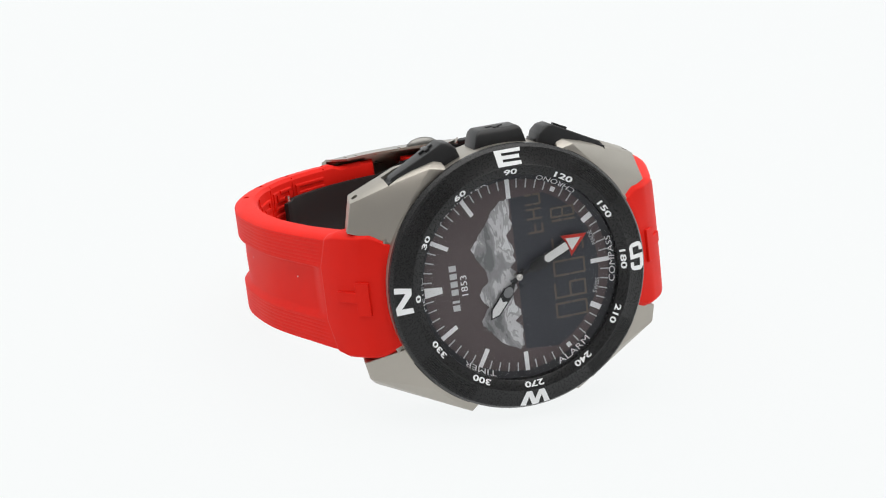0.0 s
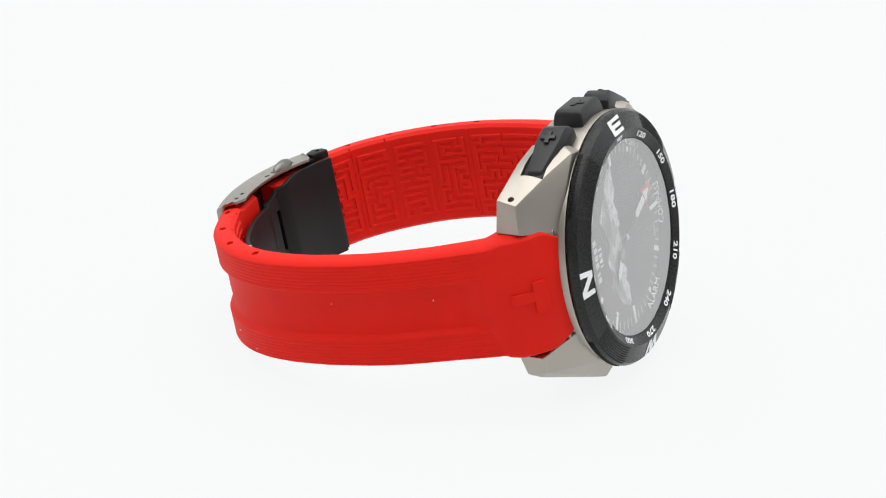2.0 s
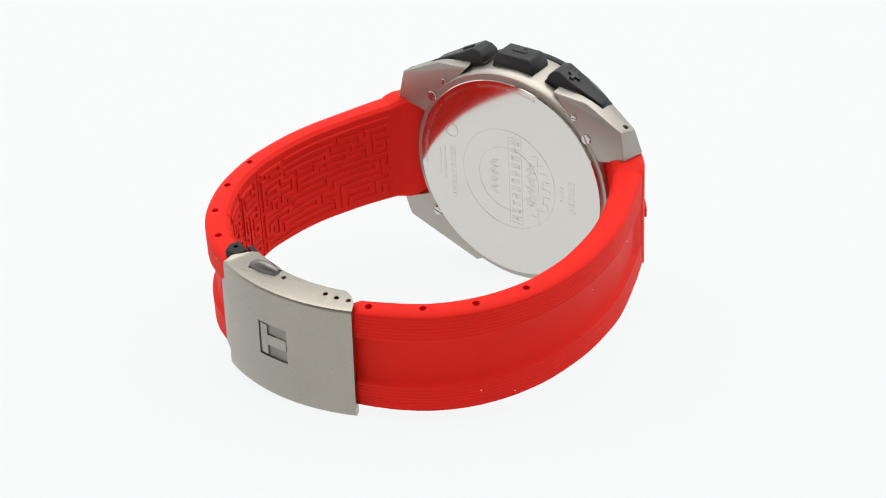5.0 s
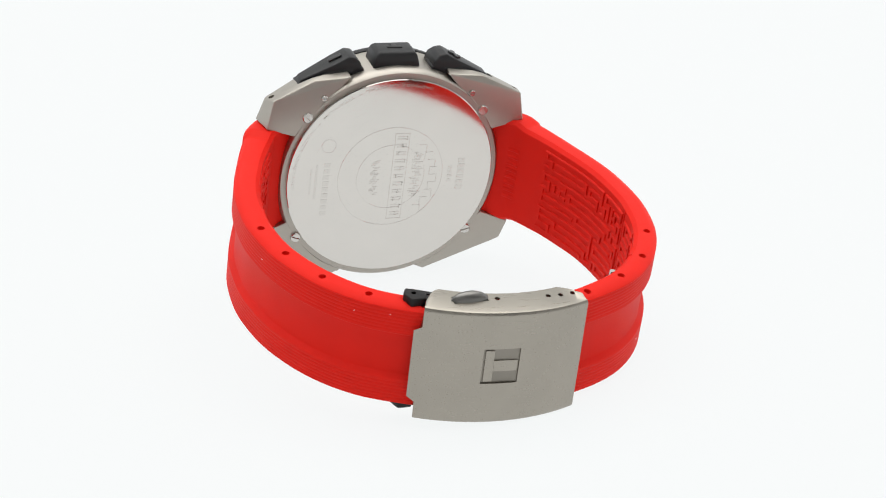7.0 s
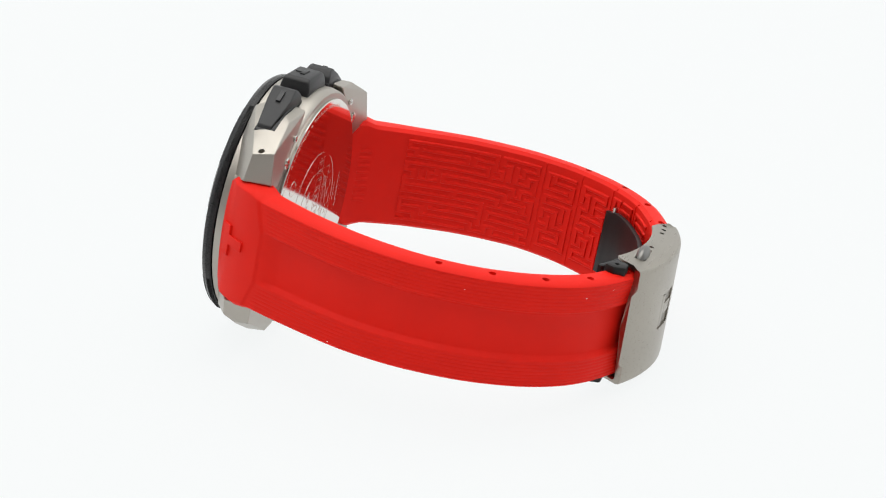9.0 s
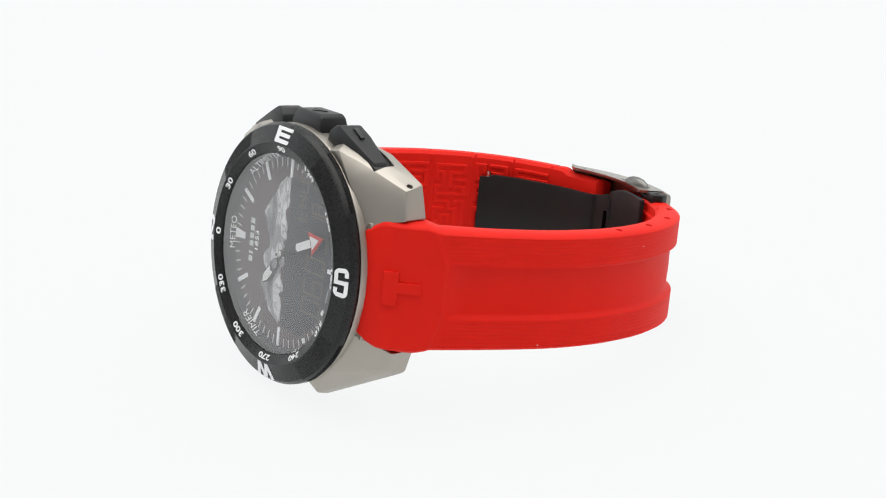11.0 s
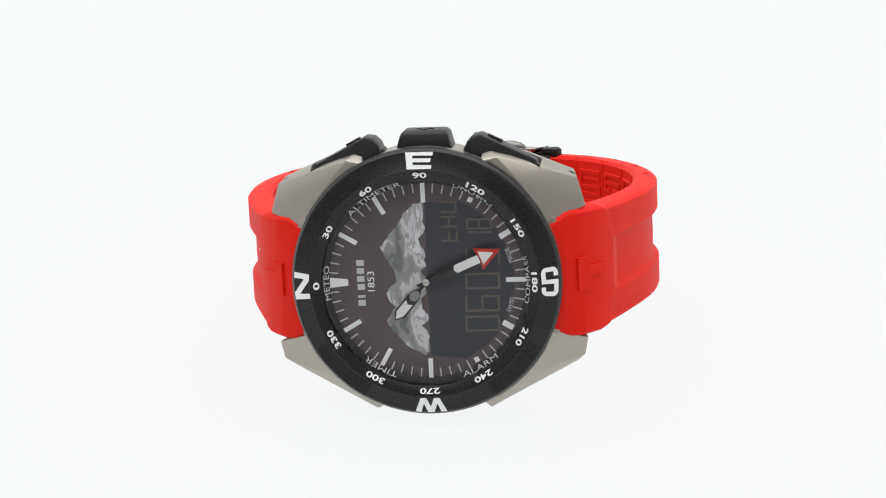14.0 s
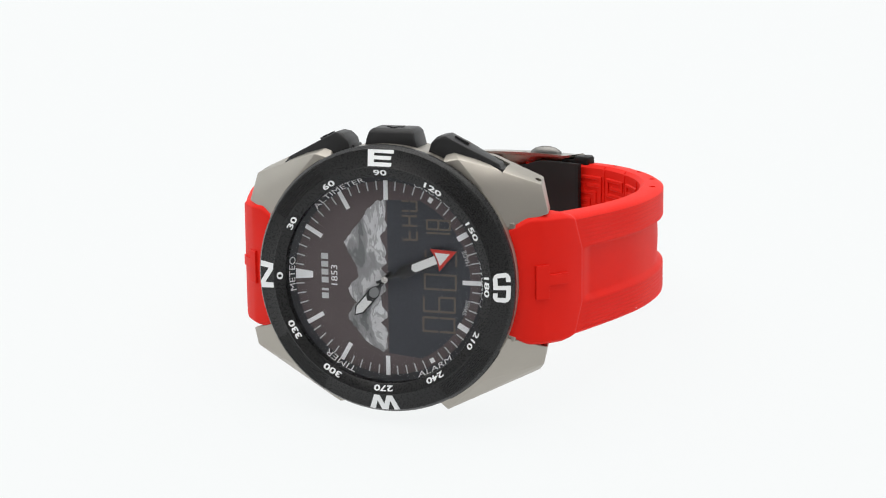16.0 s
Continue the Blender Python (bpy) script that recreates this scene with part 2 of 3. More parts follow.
def build_case():
    ring = lathe([(17.2, -0.5), (18.1, -0.16), (21.3, -0.14), (21.8, -0.3), (21.92, -0.8), (21.75, -2.4), (21.75, -7.6), (21.5, -8.9), (21.1, -9.3), (17.6, -9.3), (16.9, -9.0)])
    case = part("case", soften(ring, 0), TITAN, watch, "brushed grey titanium case")
    for sx in (-1, 1):
        up = [(19.4, 8.7, -1.2), (19.4, 8.9, -9.2), (22.9, 10.8, -3.7), (22.7, 10.8, -9.5), (26.1, 10.9, -5.2), (25.1, 10.9, -9.9),
              (24.8, 15.5, -5.7), (24.1, 16.3, -9.3), (17.2, 18.4, -2.6), (17.0, 19.4, -5.0), (16.4, 19.7, -8.4),
              (16.0, 15.7, -0.45), (14.0, 15.4, -0.25), (9.5, 19.3, -0.25), (12.3, 19.9, -0.55), (10.2, 21.3, -3.6), (9.5, 20.4, -8.8), (15.0, 14.0, -9.2)]
        lug = part("lug", hull([(sx * x * (0.985 if sx > 0 else 1.0), y, z) for x, y, z in up], 0.16), TITAN, case, "", 14)
        # seat of the side button and the spring bar's hole
        seat = hull([(sx * x, y, z) for x, y in ((5.6, 19.4), (5.6, 26), (13, 26), (19.1, 19.4), (18.6, 17.2)) for z in (-7.0, -3.2)], 0)
        carve(lug, [peg((sx * 23.6, 16.15, -6.9), (sx * 0.35, 1, 0), 0.55, 1.8, 14), seat], 14)
        low = [(19.4, -8.7, -1.0), (19.4, -8.9, -9.2), (22.7, -10.8, -3.2), (22.5, -10.8, -9.5), (25.9, -10.9, -5.2), (25.0, -10.9, -9.9),
               (25.3, -13.8, -5.3), (24.1, -15.2, -7.0), (24.0, -14.8, -9.5), (9.5, -21.9, -2.5), (9.2, -22.3, -4.6), (9.6, -21.6, -8.0),
               (15.0, -15.4, -0.25), (8.0, -20.0, -1.2), (7.5, -20.4, -8.6), (15.0, -14.0, -9.2), (16.0, -16.2, -0.75)]
        part("lug", hull([(sx * x * (0.985 if sx > 0 else 1.0), y, z) for x, y, z in low], 0.16), TITAN, case, "", 14)
        # metal between the lugs, where the strap's end butts against the case
        end = hull([(sx * x, y, z) for x, y in ((16.5, 9.7), (20.9, 9.7), (21.55, 8.0), (21.55, -8.0), (20.9, -9.7), (16.5, -9.7)) for z in (-8.2, -1.9)], 0.15)
        part("end_piece", end, TITAN, case, "", 20)
    # case back, polished
    back = part("case_back", soften(lathe([(0, -9.05), (20.1, -9.05), (20.1, -9.72), (19.97, -9.85), (0, -9.85)], 128, False), 0), MIRROR, watch, "mirror-polished steel case back with engravings", 8)
    engrave(back)
    for x, y, turn in ((17.1, 12.8, 40), (-16.9, 13.0, 65), (17.2, -12.2, 20), (-16.7, -12.4, -15)):
        s = part("screw", soften(lathe([(0, -8.9), (1.0, -8.9), (1.0, -9.55), (0.85, -9.7), (0, -9.72)], 20, False), 0), SCREW, case, "small slotted steel screw")
        slot = hull([(a, b, z) for a in (-1.3, 1.3) for b in (-0.14, 0.14) for z in (-9.95, -9.45)], 0)
        bmesh.ops.rotate(slot, cent=(0, 0, 0), matrix=Matrix.Rotation(radians(turn), 3, "Z"), verts=slot.verts[:])
        carve(s, [slot])
        s.location = (x * MM, y * MM, 0)
    for sx in (-1, 1):
        s = part("screw", soften(lathe([(0, -8.9), (0.6, -8.9), (0.6, -9.5), (0.5, -9.6), (0, -9.6)], 16, False), 0), SCREW, case, "small slotted steel screw")
        slot = hull([(a, b, z) for a in (-0.8, 0.8) for b in (-0.1, 0.1) for z in (-9.8, -9.4)], 0)
        carve(s, [slot])
        s.location = (sx * 14.3 * MM, 16.6 * MM, 0)


def engrave(back):
    """Shallow engravings on the case back; names of makers are plain bars."""
    zb = lambda r: -9.845
    part("engraved_text", ring_text("SAPPHIRE CRYSTAL  *  TITANIUM  *  WATER RESISTANT", 18.95, 128, 0.62, 38, 0.01, True, zb, True), ENGRAVED, back)
    def flat(name, pieces):
        bm = bmesh.new()
        for x0, x1, y0, y1 in pieces:
            vs = [bm.verts.new(p) for p in ((x0, y0, -9.88), (x1, y0, -9.88), (x1, y1, -9.88), (x0, y1, -9.88), (x0, y0, -9.84), (x1, y0, -9.84), (x1, y1, -9.84), (x0, y1, -9.84))]
            for f in ((0, 1, 2, 3), (4, 7, 6, 5), (0, 4, 5, 1), (1, 5, 6, 2), (2, 6, 7, 3), (3, 7, 4, 0)):
                bm.faces.new([vs[i] for i in f])
        return part(name, bm, ENGRAVED, back)
    # banner: a frame with upright bars in it
    bars = [(-0.2, -0.05, -9, 9), (-3.0, -2.85, -9, 9), (-3.0, -0.05, 8.9, 9.05), (-3.0, -0.05, -9.05, -8.9)]
    for i in range(11):
        y = 8.0 - 1.6 * i
        bars += [(-2.55, -0.6, y - 0.35, y - 0.05), (-2.55, -0.6, y + 0.2, y + 0.45), (-2.55 + (i % 3) * 0.7, -2.3 + (i % 3) * 0.7, y - 0.3, y + 0.4)]
    flat("engraved_banner", bars)
    flat("engraved_bar", [(12.0, 13.2, -7.5 + 1.25 * i, -6.6 + 1.25 * i) for i in range(9)] + [(14.3, 14.75, -4, 3.2), (15.4, 15.7, -3, 2.4)])
    flat("engraved_bar", [(-14.6, -13.2, -3.4 + 1.15 * i, -2.5 + 1.15 * i) for i in range(6)] + [(-12.2, -11.3, -1.6 + 0.9 * i, -1.0 + 0.9 * i) for i in range(4)])
    for r0, r1 in ((10.2, 10.35), (6.6, 6.68)):
        part("engraved_ring", lathe([(r0, -9.84), (r1, -9.84), (r1, -9.88), (r0, -9.88)], 96), ENGRAVED, back)
    part("engraved_ring", bm_shift(lathe([(1.25, -9.84), (1.45, -9.84), (1.45, -9.88), (1.25, -9.88)], 32), 12.6, 7.0), ENGRAVED, back)
    # cog line along the ring, and peaks beside the banner
    pieces = []
    for i in range(9):
        y = 6.4 - 1.6 * i
        r = -math.sqrt(max(0.1, 9.2 ** 2 - y * y))
        pieces += [(r, r + 1.5, y, y + 0.15), (r + (1.35 if i % 2 else 0), r + (1.5 if i % 2 else 0.15), y - 1.6, y)]
    flat("engraved_cog", pieces)
    rnd = random.Random(5)
    peaks = []
    for i in range(26):
        y = 4.6 - 0.36 * i
        h = 1.2 + 1.1 * abs(math.sin(i * 0.9)) + rnd.random() * 0.5
        peaks.append((-3.5 - h, -3.4 - h * rnd.uniform(0.15, 0.6), y, y + rnd.uniform(0.12, 0.3)))
    for i in range(22):
        y = 3.4 - 0.34 * i
        h = 1.0 + 0.9 * abs(math.sin(i * 0.6))
        peaks.append((2.2 + 0.3 * (i % 4), 2.2 + h, y, y + rnd.uniform(0.12, 0.3)))
    flat("engraved_peaks", peaks)


def bm_shift(bm, x, y, z=0):
    bmesh.ops.translate(bm, vec=(x, y, z), verts=bm.verts[:])
    return bm


def block_s(r, bearing):
    """A squared heavy S bent round the bezel."""
    us = (-1.3, -0.64, 0.0, 0.64, 1.3)
    ws = (2.35, 1.62, 0.9, 0.34, -0.34, -0.9, -1.62, -2.35)
    rows = ("####", "#..#", "#...", "####", "...#", "#..#", "####")
    phi = math.pi - radians(bearing)
    bm, at = bmesh.new(), {}
    def corner(i, j):
        if (i, j) not in at:
            u, w = us[i], ws[j]
            if i in (0, 4) and j in (0, 7):
                u, w = u * 0.8, w * 0.9
            a = phi + w / r
            at[i, j] = bm.verts.new(((r + u) * math.cos(a), (r + u) * math.sin(a), bezel_z(r + u) + 0.07))
        return at[i, j]
    for j, row in enumerate(rows):
        for i, c in enumerate(row):
            if c == "#":
                bm.faces.new([corner(i, j), corner(i, j + 1), corner(i + 1, j + 1), corner(i + 1, j)])
    edge = [e for e in bm.edges if len(e.link_faces) == 1]
    low = bmesh.ops.extrude_edge_only(bm, edges=edge)
    for v in low["geom"]:
        if isinstance(v, bmesh.types.BMVert):
            v.co.z -= 0.1
    bmesh.ops.recalc_face_normals(bm, faces=bm.faces[:])
    return bm


LETTER_E = [(-2.1, -1.3), (2.1, -1.3), (2.1, -0.72), (-1.05, -0.72), (-1.05, -0.3), (1.85, -0.3), (1.85, 0.28), (-1.05, 0.28), (-1.05, 0.72), (2.1, 0.72), (2.1, 1.3), (-2.1, 1.3)]
LETTER_N = [(-2.15, -1.3), (-1.25, -1.3), (-1.25, 0.4), (1.05, -1.3), (2.15, -1.3), (2.15, 1.3), (1.25, 1.3), (1.25, -0.4), (-1.05, 1.3), (-2.15, 1.3)]
LETTER_W = [(-2.45, 1.3), (-1.55, 1.3), (-1.12, -0.3), (-0.5, 1.3), (0.5, 1.3), (1.12, -0.3), (1.55, 1.3), (2.45, 1.3), (1.65, -1.3), (0.65, -1.3), (0.0, 0.3), (-0.65, -1.3), (-1.65, -1.3)]


def block_letter(outline, r, bearing):
    """A heavy letter, its foot towards the dial's centre, bent round the bezel."""
    bm = prism(outline, 0.02, 0.09)
    bmesh.ops.triangulate(bm, faces=[f for f in bm.faces if len(f.verts) > 4])
    phi = math.pi - radians(bearing)
    for v in bm.verts:
        u, w, h = v.co
        a = phi - u / r
        v.co = ((r + w) * math.cos(a), (r + w) * math.sin(a), bezel_z(r + w) + h)
    return bm


def build_bezel():
    prof = [(21.4, -0.12), (21.85, 0.0), (21.98, 0.3), (21.95, 0.95), (21.75, 1.35), (21.45, 1.75), (18.8, 2.75), (18.6, 2.88), (17.1, 2.3), (16.98, 2.2), (16.95, 2.0), (16.95, -0.35), (18.0, -0.4), (18.2, -0.12)]
    bez = part("bezel", soften(lathe(prof, 160), 0), BLACK, watch, "matt black compass bezel ring with white letters", 20)
    part("letter", block_s(20.15, 180), PRINT, bez, "white printed letter")
    for outline, b in ((LETTER_N, 0), (LETTER_E, 90), (LETTER_W, 270)):
        part("letter", block_letter(outline, 20.15, b), PRINT, bez, "white printed letter")
    for b in range(0, 360, 30):
        body = str(b)
        part("numeral", ring_text(body, 17.72, b, 0.95, 1.0 * len(body) + 0.25, 0.024, False, lambda r: bezel_z(r) + 0.01), PRINT, bez, "white printed degrees")
    # knurled grip fields between the letters
    for centre in (45, 135, 225, 315):
        verts, faces = [], []
        for row in range(8):
            r = 19.05 + row * 0.36
            for k in range(-19, 20):
                a = math.pi - radians(centre + k * 0.78 + (0.39 if row % 2 else 0))
                i = len(verts)
                z = bezel_z(r)
                da, dr = radians(0.36), 0.16
                for p, q in ((-da, 0), (0, -dr), (da, 0), (0, dr)):
                    verts.append(((r + q) * math.cos(a + p), (r + q) * math.sin(a + p), bezel_z(r + q) - 0.01))
                verts.append((r * math.cos(a), r * math.sin(a), z + 0.14))
                faces += [(i, i + 1, i + 4), (i + 1, i + 2, i + 4), (i + 2, i + 3, i + 4), (i + 3, i, i + 4)]
        part("grip_knurl", bm_of(verts, faces), BLACK, bez, "black knurled grip field", 5, "stuff")
        # side flutes under the field
        verts, faces = [], []
        for k in range(-21, 22):
            a = math.pi - radians(centre + k * 0.72)
            i = len(verts)
            da = radians(0.24)
            for rr, z in ((21.97, 0.1), (21.97, 0.85)):
                verts += [(rr * math.cos(a - da), rr * math.sin(a - da), z), ((rr + 0.12) * math.cos(a), (rr + 0.12) * math.sin(a), z), (rr * math.cos(a + da), rr * math.sin(a + da), z)]
            faces += [(i, i + 1, i + 4, i + 3), (i + 1, i + 2, i + 5, i + 4), (i + 3, i + 4, i + 5), (i, i + 2, i + 1)]
        part("grip_flute", bm_of(verts, faces), BLACK, bez, "", 5, "stuff")
    glass = part("crystal", soften(lathe([(0, 2.05), (16.8, 2.05), (16.93, 1.97), (16.93, 1.4), (0, 1.4)], 96, False), 0), CRYSTAL, watch, "clear flat sapphire crystal", 6)
    glass.data.materials.append(COATED)
    for p in glass.data.polygons:
        p.material_index = 0 if p.normal.z > 0.3 else 1
    glass.visible_shadow = False


def seg_digit(char, x, y, h, w, t=0.32):
    """Seven-segment sign; its top towards -x, reading along +y; (x, y) is its top corner."""
    on = {"0": "abcdef", "1": "bc", "8": "abcdefg", "6": "acdefg", "5": "acdfg", "t": "defg", "H": "bcefg", "U": "bcdef"}[char]
    g = 0.12
    segs = {"a": (0, t, g, w - g), "d": (h - t, h, g, w - g), "g": (h / 2 - t / 2, h / 2 + t / 2, g, w - g),
            "f": (g, h / 2 - g, 0, t), "b": (g, h / 2 - g, w - t, w), "e": (h / 2 + g, h - g, 0, t), "c": (h / 2 + g, h - g, w - t, w)}
    verts, faces = [], []
    for s in on:
        x0, x1, y0, y1 = segs[s]
        i = len(verts)
        verts += [(x + a, y + b, z) for z in (0.02, 0.05) for a, b in ((x0, y0), (x1, y0), (x1, y1), (x0, y1))]
        faces += [tuple(i + k for k in q) for q in ((3, 2, 1, 0), (4, 5, 6, 7), (0, 1, 5, 4), (1, 2, 6, 5), (2, 3, 7, 6), (3, 0, 4, 7))]
    return bm_of(verts, faces)


def build_dial():
    dial = part("dial", soften(lathe([(0, -0.02), (16.94, -0.02), (16.94, -0.3), (0, -0.3)], 96, False), 0), DIAL, watch, "dark brown-black dial with white ticks")
    part("chapter_ring", soften(lathe([(15.95, -0.01), (16.0, 0.0), (16.9, 0.73), (16.94, 0.74), (16.94, -0.01)], 128), 0), REHAUT, dial, "dark grey sloping ring round the dial")
    # display window over the 6 o'clock half
    arc = [(0.15, -12.4), (0.15, 12.9)] + [(14.2 * math.cos(radians(a)), 14.2 * math.sin(radians(a))) for a in range(66, -67, -6)]
    lcd = part("display", prism(arc, -0.03, 0.006), LCD, dial, "dark blue-black liquid crystal display")
    for char, x, y, h, w in (("t", 2.6, 6.4, 2.8, 1.7), ("H", 2.6, 8.7, 2.8, 1.9), ("U", 2.6, 11.1, 2.8, 1.9), ("1", 6.8, 6.6, 4.2, 1.4), ("8", 6.8, 8.3, 4.2, 1.8),
                             ("0", 6.0, -8.5, 5.6, 2.6), ("6", 6.1, -5.2, 5.6, 2.7), ("0", 6.3, -1.5, 5.6, 2.7), ("5", 6.5, 2.4, 5.5, 2.7)):
        part("digit", seg_digit(char, x, y, h, w), SEGMENT, lcd, "faint bronze display sign")
    for k in range(60):
        b = k * 6
        a = math.pi - radians(b)
        hour = k % 5 == 0
        r0, r1, w = 14.55, 16.1, 0.2
        mat = INK
        if hour:
            mat = PRINT
            if b in (150, 210):
                r0, r1, w = 14.0, 15.9, 0.9
            elif b in (120, 240):
                r0, r1, w = 14.8, 15.6, 0.75
            else:
                r0, r1, w = 12.9, 16.1, 0.72
        w0, w1 = (w, w)
        if b == 0:
            w0, w1, r1 = 1.05, 1.7, 15.9
        c, s = math.cos(a), math.sin(a)
        pts = [(r0, -w0 / 2), (r1, -w1 / 2), (r1, w1 / 2), (r0, w0 / 2)]
        part("hour_mark" if hour else "minute_mark", prism([(u * c - v * s, u * s + v * c) for u, v in pts], -0.03, 0.12 if hour else 0.03), mat, dial)
    for body, b, w, inward in (("METEO", 0, 5.4, False), ("ALTIMETER", 60, 9.6, False), ("CHRONO", 120, 6.8, True), ("COMPASS", 180, 7.4, True), ("ALARM", 240, 6.2, True), ("TIMER", 300, 5.6, False)):
        part("lettering", ring_text(body, 16.46, b, 0.78, w * 1.05, -0.003, inward, lambda r: max(0.0, (r - 16.0) * 0.811) + 0.015), PRINT, dial, "grey printed function name")
    for body, b in (("SWISS", 197), ("MADE", 163.5)):
        part("lettering", ring_text(body, 14.1, b, 0.75, 2.5, 0.0, True, lambda r: 0.01), INK, dial)
    # maker's name as plain bars, the year in figures
    for k in range(6):
        y = -3.9 + 1.32 * k
        part("name_bar", prism([(-11.4, y), (-10.2, y), (-10.2, y + (0.4 if k == 1 else 0.95)), (-11.4, y + (0.4 if k == 1 else 0.95))], -0.01, 0.02), INK, dial, "white bar in place of a name")
    part("lettering", flat_text("1853", -9.15, 0.1, 0.01, 1.1, 3.3), PRINT, dial)
    mountains(dial)


def mountains(dial):
    from mathutils.geometry import delaunay_2d_cdt
    edge = [(0.0, 13.0), (-1.8, 12.6), (-3.2, 11.3), (-4.5, 9.3), (-5.6, 7.9), (-6.9, 6.4), (-7.4, 5.6), (-6.5, 3.6), (-5.2, 1.8), (-4.9, 0.2), (-6.0, -0.9), (-6.7, -1.9), (-6.3, -3.3),
            (-5.4, -4.3), (-6.6, -5.9), (-6.8, -7.1), (-5.5, -8.5), (-3.7, -10.7), (-0.8, -12.3), (0.0, -11.5)]
    rnd = random.Random(3)
    rough = []
    for (xa, ya), (xb, yb) in zip(edge, edge[1:]):
        rough += [(xa + (xb - xa) * q + rnd.uniform(-0.14, 0.14), ya + (yb - ya) * q + rnd.uniform(-0.14, 0.14)) for q in (0.0, 0.25, 0.5, 0.75)]
    edge = rough + [edge[-1]]
    side = [(rnd.choice((-1.0, -0.3, 0.0)) + rnd.uniform(-0.2, 0.15), -11 + i * 0.9) for i in range(1, 26)]
    ring = [Vector(p) for p in edge + side]
    n = len(ring)
    inside = [Vector((rnd.uniform(-6.5, -0.4), rnd.uniform(-11.5, 12.2))) for _ in range(150)]
    v, _, f, *_ = delaunay_2d_cdt(ring + inside, [(i, (i + 1) % n) for i in range(n)], [list(range(n))], 1, 1e-4)
    verts = [(p.x, p.y, 0.03 + 0.12 * rnd.random()) for p in v]
    bm = bm_of(verts, f)
    for p in bm.verts:
        if p.is_boundary:
            p.co.z = 0.03
    rim = [e for e in bm.edges if e.is_boundary]
    ext = bmesh.ops.extrude_edge_only(bm, edges=rim)
    for g in ext["geom"]:
        if isinstance(g, bmesh.types.BMVert):
            g.co.z = -0.05
    part("mountain_relief", bm, ROCK, dial, "grey printed snow mountains", 3)


def build_pointers():
    def along(angle, pts):
        c, s = math.cos(radians(angle)), math.sin(radians(angle))
        return [(u * c - v * s, u * s + v * c) for u, v in pts]
    long = part("compass_hand", prism(along(23.0, [(-1.6, -0.25), (2.0, -0.22), (3.0, -1.0), (4.6, -1.05), (5.2, -0.95), (9.6, -0.95), (9.6, 0.95), (5.2, 0.95), (4.6, 1.05), (3.0, 1.0), (2.0, 0.22), (-1.6, 0.25)]), 0.92, 1.1, 0.03), BLACK_LACQUER, watch, "black pointer with white and red arrow")
    part("lume", prism(along(23.0, [(5.4, -0.68), (9.5, -0.68), (9.5, 0.68), (5.4, 0.68), (5.0, 0.0)]), 1.09, 1.16), LUME, long)
    part("arrow_rim", prism(along(23.0, [(9.3, -1.95), (13.3, 0.0), (9.3, 1.95), (9.7, 0.0)]), 0.90, 1.14, 0.02), ARROW_RED, long, "red arrowhead border")
    part("arrow_lume", prism(along(23.0, [(9.8, -1.15), (12.1, 0.0), (9.8, 1.15)]), 1.13, 1.2), LUME, long)
    short = part("hour_hand", prism(along(229, [(-1.5, -0.3), (1.6, -0.3), (3.0, -0.95), (7.0, -0.95), (8.4, 0.0), (7.0, 0.95), (3.0, 0.95), (1.6, 0.3), (-1.5, 0.3)]), 0.56, 0.74, 0.03), BLACK_LACQUER, watch, "black pointer with white lume tip")
    part("lume", prism(along(229, [(4.4, -0.7), (6.9, -0.7), (8.0, 0.0), (6.9, 0.7), (4.4, 0.7), (4.9, 0.0)]), 0.73, 0.8), LUME, short)
    part("inset", prism(along(229, [(3.05 + 0.95 * math.cos(radians(a)), 0.8 * math.sin(radians(a))) for a in range(0, 360, 24)]), 0.72, 0.76), material("grey_inset", (0.2, 0.205, 0.21), 0.4), short, "grey inset")
    part("pinion", soften(lathe([(0, 1.35), (0.22, 1.35), (0.3, 1.28), (0.55, 1.28), (0.6, 1.2), (0.6, 0.0), (0, 0.0)], 24, False), 0), SCREW, watch, "small steel centre pin")


